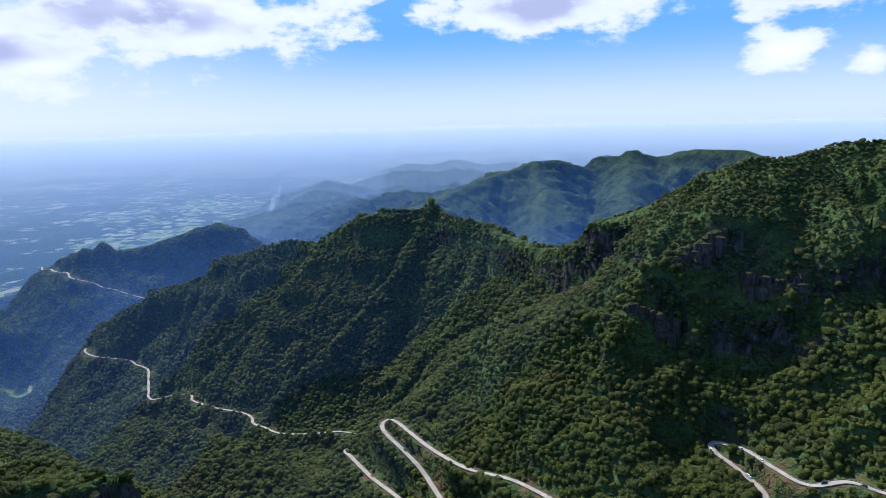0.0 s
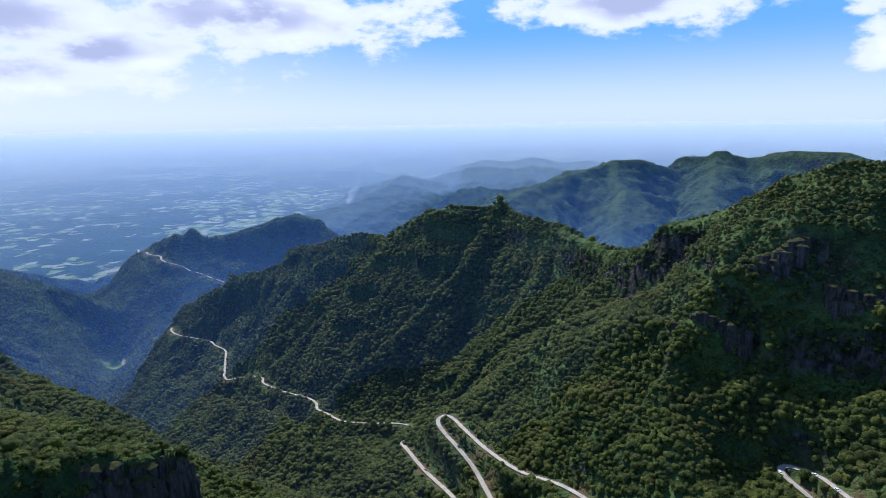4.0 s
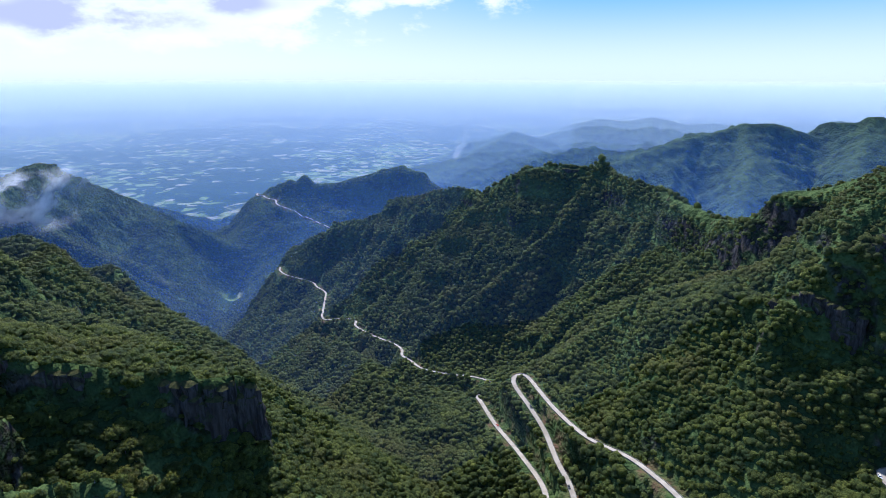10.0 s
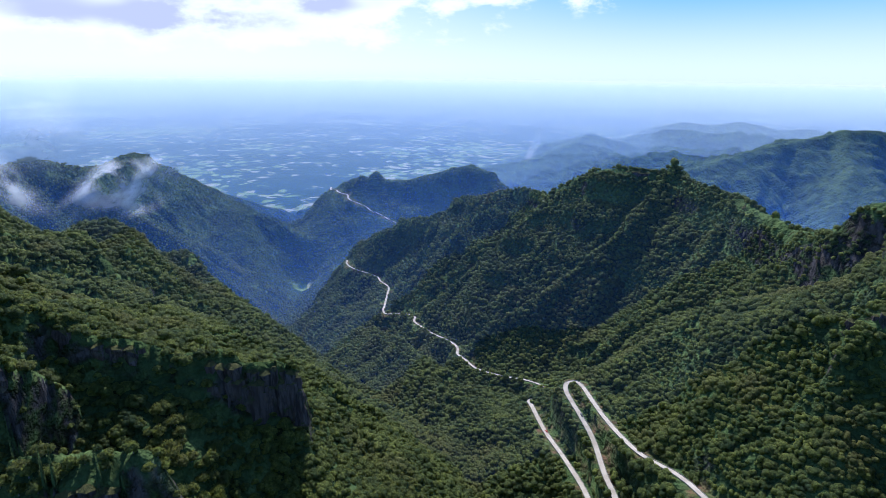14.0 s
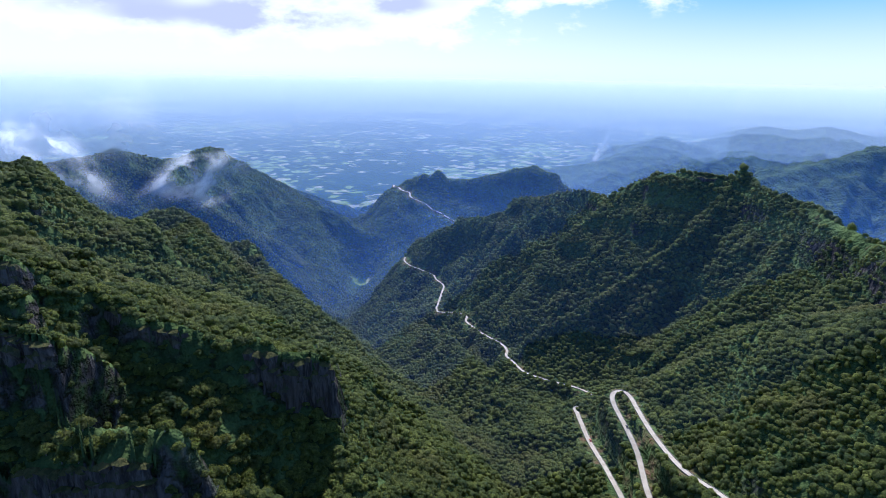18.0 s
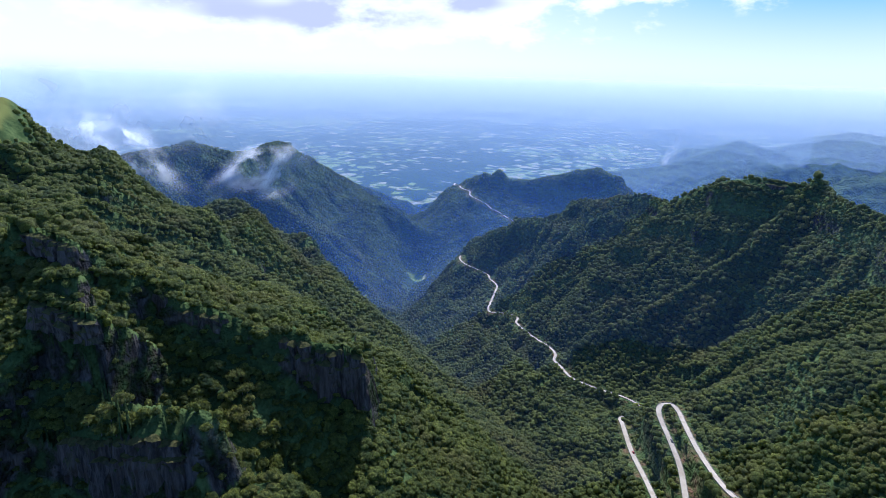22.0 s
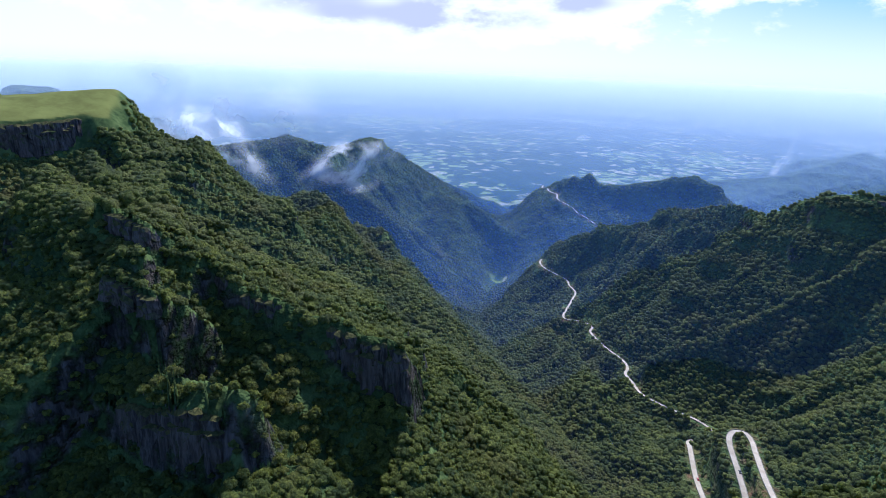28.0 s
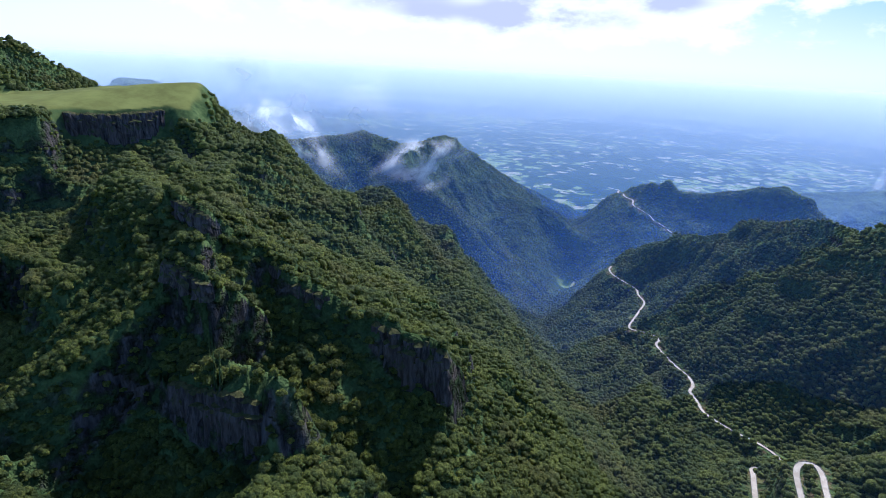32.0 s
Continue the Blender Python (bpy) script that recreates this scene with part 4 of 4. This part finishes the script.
def spots(r_in, r_out, spacing, seed):
    """Growing places on a jittered grid in the part of the country that the camera sees."""
    rng = np.random.default_rng(seed)
    g = np.arange(-r_out, r_out, spacing)
    x, y = (v.ravel() for v in np.meshgrid(g, g))
    x, y = x + rng.uniform(-0.5, 0.5, len(x)) * spacing, y + rng.uniform(-0.5, 0.5, len(y)) * spacing
    r, a = np.hypot(x, y), np.degrees(np.arctan2(-x, y))
    ok = (r > r_in) & (r < r_out) & (a > -43) & (a < 103)
    x, y = x[ok] + HUB[0], y[ok] + HUB[1]
    h, relief, table, road = ground_at(x, y)
    hx, hy = ground_at(x + 2.5, y)[0], ground_at(x, y + 2.5)[0]
    gx, gy = (hx - h) / 2.5, (hy - h) / 2.5
    slope = np.hypot(gx, gy) * (0.5 + 0.5 * smooth(400, 450, h))
    ex, ey, ez = HUB[0] - x, HUB[1] - y, 695 - h
    facing = (-gx * ex - gy * ey + ez) / np.sqrt(ex**2 + ey**2 + ez**2) / np.sqrt(1 + slope**2)
    chance = rng.uniform(0, 1, len(x))
    ok = (relief > 0.25) & (chance > 1.3 * table) & ~before_cliff(x, y) & (road > np.where(x < -700, 15.0, np.where(x < -135, 3.6, np.where((x < -88) & (y > 583), 1.0, 6.2)))) & (facing > -0.12) & (chance > smooth(3.4, 7.0, slope) * 0.86) & (chance > 0.9 * smooth(16, 7, road) * smooth(-0.3, 0.5, grain(x, y, 30, 7)))
    return x[ok], y[ok], h[ok], slope[ok], rng


def forest(name, r_in, r_out, spacing, clumps, sides, rings, size, seed, label, leave_out=None):
    x, y, h, slope, rng = spots(r_in, r_out, spacing, seed)
    if leave_out is not None:
        keep = ~leave_out(x, y)
        x, y, h, slope = x[keep], y[keep], h[keep], slope[keep]
    shapes = [crown_shape(rng, clumps, sides, rings, 34 if clumps > 5 else 0) for _ in range(10)]
    pick = rng.integers(0, 10, len(x))
    co_all, fa_all, n = [], [], 0
    patch = 0.85 + 0.3 * smooth(-0.4, 0.5, fractal(x, y, 60, 2, 21))
    for s, (co, fa) in enumerate(shapes):
        w = np.flatnonzero(pick == s)
        r = spacing * size * (0.64 + 0.55 * rng.uniform(0, 1, len(w)) ** 2.0) * patch[w] * np.where(slope[w] > 1.6, 0.7, 1.0) * np.where((x[w] > 130) & (h[w] > 590), 0.62, 1.0)
        tall = r * rng.uniform(0.8, 1.15, len(w))
        t = rng.uniform(0, 6.28, len(w))
        c, sn = np.cos(t)[:, None], np.sin(t)[:, None]
        px = (co[:, 0] * c - co[:, 1] * sn) * r[:, None] + x[w][:, None]
        py = (co[:, 0] * sn + co[:, 1] * c) * r[:, None] + y[w][:, None]
        pz = co[:, 2] * tall[:, None] + h[w][:, None] + (rng.uniform(-0.42, 0.12, len(w)) * r)[:, None]
        co_all.append(np.stack([px, py, pz], -1).reshape(-1, 3))
        fa_all.append((fa[None] + (np.arange(len(w)) * len(co))[:, None, None]).reshape(-1, 3) + n)
        n += len(w) * len(co)
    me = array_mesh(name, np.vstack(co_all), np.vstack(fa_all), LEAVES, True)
    return tagged(new(name, me), label, "forest", kind="stuff")


def tree_stretch(x, y):
    return (x > -203) & (x < -130) & (y > 118) & (y < 205)


forest("near_forest", 130, 360, 4.4, 9, 5, 2, 1.04, 11, "dense green subtropical forest canopy on steep near slopes", tree_stretch)
forest("slope_forest", 360, 620, 3.6, 2, 6, 2, 1.08, 12, "dense dark green forest canopy covering canyon slopes")
forest("valley_forest", 620, 900, 3.7, 1, 6, 2, 1.0, 16, "dense green forest canopy on the sides of the gorge")
forest("far_forest", 900, 1500, 5.0, 1, 5, 2, 0.74, 13, "distant forest canopy on hazy canyon slopes")
forest("hill_forest", 1500, 2250, 6.4, 1, 5, 2, 0.44, 15, "hazy blue-green forest on distant hills")


def build_trees():
    rng = np.random.default_rng(5)
    x, y, h, slope, _ = spots(120, 420, 5.6, 14)
    keep = np.flatnonzero(tree_stretch(x, y))[:280]
    crowns, trunks = [], []
    for k in range(6):
        co, fa = crown_shape(rng, 20, 6, 2, 90)
        crowns.append(array_mesh("crown", co, fa, LEAVES_NEAR, True))
        bm = bmesh.new()
        bmesh.ops.create_cone(bm, cap_ends=True, segments=7, radius1=0.07, radius2=0.035, depth=1.3, matrix=Matrix.Translation((0, 0, 0.1)))
        for q in range(3):
            turn = Euler((radians(38), 0, 2.1 * q + k)).to_matrix().to_4x4()
            bmesh.ops.create_cone(bm, cap_ends=True, segments=5, radius1=0.03, radius2=0.012, depth=0.6, matrix=Matrix.Translation((0, 0, 0.35)) @ turn @ Matrix.Translation((0, 0, 0.25)))
        me = bpy.data.meshes.new("trunk")
        bm.to_mesh(me)
        bm.free()
        me.materials.append(BARK)
        trunks.append(me)
    for n, i in enumerate(keep):
        k = int(rng.integers(0, 6))
        r = float(rng.uniform(2.6, 4.6) * (0.65 if slope[i] > 1.4 else 1.0))
        tree = new("tree", None)
        tree.matrix_world = pose(x[i], y[i], h[i] + 0.5 * r, 0, 0, float(rng.uniform(0, 360))) @ Matrix.Diagonal((r, r, r * float(rng.uniform(0.9, 1.3)), 1))
        tagged(tree, "broad-leaved green tree on a steep canyon slope", "tree", "trees on the near slope")
        new("trunk", trunks[k]).parent = tree
        new("crown", crowns[k]).parent = tree


build_trees()


# ---- cliffs of basalt columns ----
def column_mesh(rng):
    """A broken, six-sided column of unit size, its head at 0 and its foot at -1."""
    levels, ring = [0.0, -0.06, -0.22, -0.45, -0.7, -1.0], 7
    bm = bmesh.new()
    rows = []
    lean = rng.uniform(-0.12, 0.12, 2)
    for n_, z in enumerate(levels):
        grow = 0.3 if n_ == 0 else rng.uniform(0.8, 1.1) + 0.07 * n_
        rows.append([bm.verts.new((math.cos(6.2832 * i / ring) * 0.5 * grow * rng.uniform(0.7, 1.25) + lean[0] * z, math.sin(6.2832 * i / ring) * 0.5 * grow * rng.uniform(0.7, 1.25) + lean[1] * z, z + (rng.uniform(-0.03, 0.03) if n_ else 0))) for i in range(ring)])
    for a, b in zip(rows[:-1], rows[1:]):
        for i in range(ring):
            bm.faces.new((a[i], b[i], b[(i + 1) % ring], a[(i + 1) % ring]))
    bm.faces.new(rows[0])
    me = bpy.data.meshes.new("column")
    bm.to_mesh(me)
    bm.free()
    me.materials.append(BASALT)
    return me


COLUMNS = [column_mesh(np.random.default_rng(70 + k)) for k in range(10)]


def basalt_cliff(line, outward, height, width, rows, seed, label):
    """A wall of columns along a line on the brink; outward: metres by which each row stands out from it."""
    rng = np.random.default_rng(seed)
    p, side = brink_points(line, outward, width * 0.8)
    mid = p.mean(0)
    thing = tagged(new("basalt_cliff", None), label, "cliff", "basalt cliffs")
    thing.location = (mid[0], mid[1], 0)
    for row in range(rows):
        q = p + side * (abs(outward) * (row + 0.4)) + rng.uniform(-0.3, 0.3, p.shape) * width
        brink = np.max([ground_at(p[:, 0] - side[:, 0] * back, p[:, 1] - side[:, 1] * back)[0] for back in ((2, 6, 10) if abs(outward) > 2.5 else (1.5, 3))], axis=0)
        for i in range(len(q)):
            if rng.uniform() < 0.03 + 0.1 * row:
                continue
            tall = height * rng.uniform(0.9, 1.1) * (1 - 0.2 * row)
            head = brink[i] - 2.2 - row * height * rng.uniform(0.18, 0.4) - rng.uniform(0, 0.035) * height
            col = new("column", COLUMNS[int(rng.integers(0, len(COLUMNS)))])
            col.parent = thing
            w = width * rng.uniform(1.0, 2.3)
            col.matrix_local = pose(q[i, 0] - mid[0], q[i, 1] - mid[1], head, 0, 0, float(rng.uniform(0, 360))) @ Matrix.Diagonal((w, w, tall, 1))


for cliff in CLIFFS:
    basalt_cliff(*cliff)


# ---- road ----
def build_road(name, line, width, label):
    thing = tagged(new(name, None), label, "road", kind="structure")
    t = np.gradient(line[:, :2], axis=0)
    t /= np.linalg.norm(t, axis=1)[:, None] + 1e-9
    side = np.stack([-t[:, 1], t[:, 0]], -1)

    def strip(pname, profile, mat, plabel=""):
        """A strip along the line: profile of offsets across and up."""
        m, k = len(line), len(profile)
        co = np.concatenate([np.stack([line[:, 0] + side[:, 0] * o, line[:, 1] + side[:, 1] * o, line[:, 2] + u], -1)[:, None] for o, u in profile], 1).reshape(-1, 3)
        i, j = np.meshgrid(np.arange(m - 1), np.arange(k - 1), indexing="ij")
        a = (i * k + j).ravel()
        ob = new(pname, array_mesh(pname, co, np.stack([a, a + 1, a + k + 1, a + k], -1), mat))
        ob.parent = thing
        return tagged(ob, plabel)

    w = width / 2
    strip("carriageway", [(w, -0.6), (w, 0.10), (w * 0.5, 0.16), (0, 0.19), (-w * 0.5, 0.16), (-w, 0.10), (-w, -0.6)], CONCRETE)
    for s in (1, -1):
        strip("parapet", [(s * (w + 0.02), -0.5), (s * (w + 0.02), 0.62), (s * (w + 0.30), 0.62), (s * (w + 0.30), -1.5)][:: -s], KERB, "low pale stone parapet")


build_road("mountain_road", ROADS[0], 4.4, "pale concrete mountain road with hairpin bends cut into forest")
build_road("valley_side_road", ROADS[1], 3.5, "pale concrete road winding along the wooded valley side")
build_road("distant_road", ROADS[2], 5.0, "thin pale road crossing the distant hillside")


# ---- haze and mist ----
def haze_wall(name, radii, z0, z1, mat):
    """A curtain of haze round the view; radii: heading and distance."""
    az_ = np.linspace(-62, 122, 185)
    r = np.interp(az_, [p[0] for p in radii], [p[1] for p in radii])
    zs = np.linspace(z0, z1, 9)
    co = np.array([(HUB[0] - math.sin(radians(a)) * d, HUB[1] + math.cos(radians(a)) * d, z) for z in zs for a, d in zip(az_, r)])
    n = len(az_)
    i, j = np.meshgrid(np.arange(n - 1), np.arange(len(zs) - 1))
    a = (j * n + i).ravel()
    ob = new(name, array_mesh(name, co, np.stack([a, a + 1, a + n + 1, a + n], -1), mat, True))
    return tagged(ob, "tinted see-through sheet standing in for haze in the air", "haze", kind="stuff")


# aerial blue is put into the tint of see-through curtains at set distances
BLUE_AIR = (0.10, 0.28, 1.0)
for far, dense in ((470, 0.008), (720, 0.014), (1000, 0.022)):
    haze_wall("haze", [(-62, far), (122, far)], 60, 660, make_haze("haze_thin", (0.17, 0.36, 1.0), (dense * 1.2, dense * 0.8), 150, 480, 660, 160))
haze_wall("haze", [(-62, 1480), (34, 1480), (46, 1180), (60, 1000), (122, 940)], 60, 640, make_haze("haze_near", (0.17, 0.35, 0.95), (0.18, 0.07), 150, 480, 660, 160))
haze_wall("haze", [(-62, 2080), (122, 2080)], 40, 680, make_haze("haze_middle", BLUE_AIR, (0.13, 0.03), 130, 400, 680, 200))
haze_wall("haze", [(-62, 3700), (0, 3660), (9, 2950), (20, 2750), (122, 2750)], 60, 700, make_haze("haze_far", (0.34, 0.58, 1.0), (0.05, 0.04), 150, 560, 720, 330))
# the far distance: sheets with their own glow stand in for sunlit haze, thicker towards the horizon, each from nothing
# at its foot
GLOW_VEILS = [2450, 2680, 2930, 3200, 3420, 3630, 3840, 4080, 4280, 4450, 4590, 4710, 4800, 4860]
for near_r, far_r in zip(GLOW_VEILS[:-1], GLOW_VEILS[1:]):
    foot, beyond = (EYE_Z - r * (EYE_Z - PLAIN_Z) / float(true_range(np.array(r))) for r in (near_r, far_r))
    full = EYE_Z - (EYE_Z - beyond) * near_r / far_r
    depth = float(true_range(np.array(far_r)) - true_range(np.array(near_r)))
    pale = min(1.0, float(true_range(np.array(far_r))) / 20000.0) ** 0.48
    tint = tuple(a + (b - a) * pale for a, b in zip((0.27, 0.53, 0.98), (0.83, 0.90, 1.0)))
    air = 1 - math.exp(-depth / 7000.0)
    haze_wall("distance", [(-62, max(near_r, 3560)), (7, max(near_r, 3560)), (20, near_r), (122, near_r)], foot - 40, 760, make_haze("glowing_distance_air", tint, (0.0, air), foot, full, 650, 50, 0.89))


# ---- mist clinging to the crests ----
def make_mist(name, size, alpha, seed):
    """Ragged vapour: thins out towards its edges and between its wisps."""
    m, n = material(name)
    across = n.add("ShaderNodeAttribute", attribute_name="across").outputs["Fac"]
    rise = n.add("ShaderNodeAttribute", attribute_name="rise").outputs["Fac"]
    pos = n.add("ShaderNodeNewGeometry").outputs["Position"]
    bent = n.add("ShaderNodeTexNoise", {"Vector": pos, "Scale": 0.6 / size, "Detail": 3.0}).outputs[1]
    moved = n.add("ShaderNodeVectorMath", {0: bent, 1: (size * 0.6,) * 3, 2: pos}, operation="MULTIPLY_ADD").outputs[0]
    moved = n.add("ShaderNodeVectorMath", {0: moved, 1: (seed * 91.0, 0.0, 0.0)}, operation="ADD").outputs[0]
    wisps = n.noise(moved, 1.0 / size, 4.0, 0.5)
    edge = n.math("MULTIPLY", n.span(n.math("ABSOLUTE", across), 1.0, 0.35), n.span(n.math("ABSOLUTE", rise), 1.0, 0.3))
    a = n.math("MULTIPLY", n.math("MULTIPLY", edge, n.span(wisps, 0.38, 0.70)), alpha)
    scat = n.add("ShaderNodeMixShader", {0: 0.75, 1: n.add("ShaderNodeBsdfDiffuse", {0: (0.9, 0.92, 0.96, 1)}).outputs[0], 2: n.add("ShaderNodeBsdfTranslucent", {0: (0.9, 0.92, 0.96, 1)}).outputs[0]})
    both = n.add("ShaderNodeMixShader", {0: a, 1: n.add("ShaderNodeBsdfTransparent").outputs[0], 2: scat.outputs[0]})
    n.add("ShaderNodeOutputMaterial", {0: both.outputs[0]})
    return m


def mist(heading, spread, dist, z0, z1, size, alpha, seed, label, lean=0.0):
    """A bank of vapour: heading and half-spread in degrees seen from the camera's line, its distance and heights."""
    u, v = (g.ravel() for g in np.meshgrid(np.linspace(-1, 1, 33), np.linspace(-1, 1, 25)))
    a = np.radians(heading + spread * u + lean * v)
    r = dist + 0.06 * dist * np.sin(2.3 * u + seed) * np.cos(1.7 * v)
    z = z0 + (z1 - z0) * (v + 1) / 2
    co = np.stack([HUB[0] - np.sin(a) * r, HUB[1] + np.cos(a) * r, z], -1)
    i, j = np.meshgrid(np.arange(32), np.arange(24))
    q = (j * 33 + i).ravel()
    me = array_mesh("mist", co, np.stack([q, q + 1, q + 34, q + 33], -1), make_mist("mist_vapour", size, alpha, seed), True)
    for name, val in (("across", u), ("rise", v)):
        me.attributes.new(name, "FLOAT", "POINT").data.foreach_set("value", val.astype(np.float32))
    ob = new("mist", me)
    return tagged(ob, label, "mist", kind="stuff")


mist(55.3, 4.6, 1235, 415, 545, 60.0, 0.7, 1, "white mist wisps clinging to dark wooded peaks", -2.6)
mist(67.5, 5.5, 745, 530, 650, 38.0, 0.9, 2, "white mist spilling over a wooded crest", 2.5)
mist(67.0, 12.0, 960, 540, 700, 110.0, 0.5, 3, "thin vapour rising above the ridge", 1.0)
mist(17.6, 0.9, 2700, 300, 500, 70.0, 0.28, 4, "thin plume of pale smoke over the plain", -0.4)


# ---- cars on the road ----
def box(bm, cx, cy, cz, sx, sy, sz, taper=1.0, shift=0.0):
    """A box whose top may be narrower and set back."""
    lo = [bm.verts.new((cx + a * sx / 2, cy + b * sy / 2, cz - sz / 2)) for a, b in ((-1, -1), (1, -1), (1, 1), (-1, 1))]
    hi = [bm.verts.new((cx + a * sx / 2 * taper + shift, cy + b * sy / 2 * min(1.0, taper + 0.1), cz + sz / 2)) for a, b in ((-1, -1), (1, -1), (1, 1), (-1, 1))]
    bm.faces.new(lo[::-1])
    bm.faces.new(hi)
    for i in range(4):
        bm.faces.new((lo[i], lo[(i + 1) % 4], hi[(i + 1) % 4], hi[i]))


def build_car(paint, label):
    car = tagged(new("car", None), label, "car", "cars on the mountain road")
    bm = bmesh.new()
    box(bm, 0, 0, 0.55, 4.2, 1.74, 0.5, 0.97)
    box(bm, 0, 0, 0.84, 4.0, 1.66, 0.12, 0.95)
    bmesh.ops.bevel(bm, geom=bm.edges[:], offset=0.06, segments=1, affect="EDGES")
    part("body", bm, paint, car)
    bm = bmesh.new()
    box(bm, -0.25, 0, 1.13, 2.5, 1.52, 0.5, 0.72)
    part("windows", bm, CAR_GLASS, car, "dark window glass")
    bm = bmesh.new()
    box(bm, -0.25, 0, 1.41, 1.8, 1.26, 0.07, 0.92)
    part("roof", bm, paint, car)
    for x in (-1.3, 1.3):
        for y in (-0.8, 0.8):
            bm = bmesh.new()
            bmesh.ops.create_cone(bm, cap_ends=True, segments=14, radius1=0.32, radius2=0.32, depth=0.2, matrix=pose(x, y, 0.32, 90))
            part("wheel", bm, TYRE, car)
    return car


def park(car, at, side):
    line = ROADS[0]
    d = line[at + 1] - line[at - 1]
    turn = math.degrees(math.atan2(d[1], d[0]))
    x, y, z = line[at] + side * np.array([-d[1], d[0], 0]) / np.hypot(d[0], d[1])
    return pose(x, y, z + 0.19, 0, -math.degrees(math.atan2(d[2], np.hypot(d[0], d[1]))), turn)


white_car = build_car(WHITE_CAR, "white car on the pale concrete mountain road")
white_car.matrix_world = park(white_car, 65, 1.3)
for at, side in ((55, -1.3), (47, 1.3), (41, 1.3)):
    copy_thing(white_car, park(white_car, at, side))
dark_car = build_car(DARK_CAR, "dark car on the pale concrete mountain road")
dark_car.matrix_world = park(dark_car, 19, 1.3)
for at, side in ((27, -1.3), (223, 1.2), (257, -1.2)):
    copy_thing(dark_car, park(dark_car, at, side))
red_car = build_car(make_plain("red_car_paint", (0.42, 0.05, 0.03), (0.5, 0.07, 0.04), 0.3, 0.3), "small red car on the lower leg of the mountain road")
red_car.matrix_world = park(red_car, 336, -1.2)
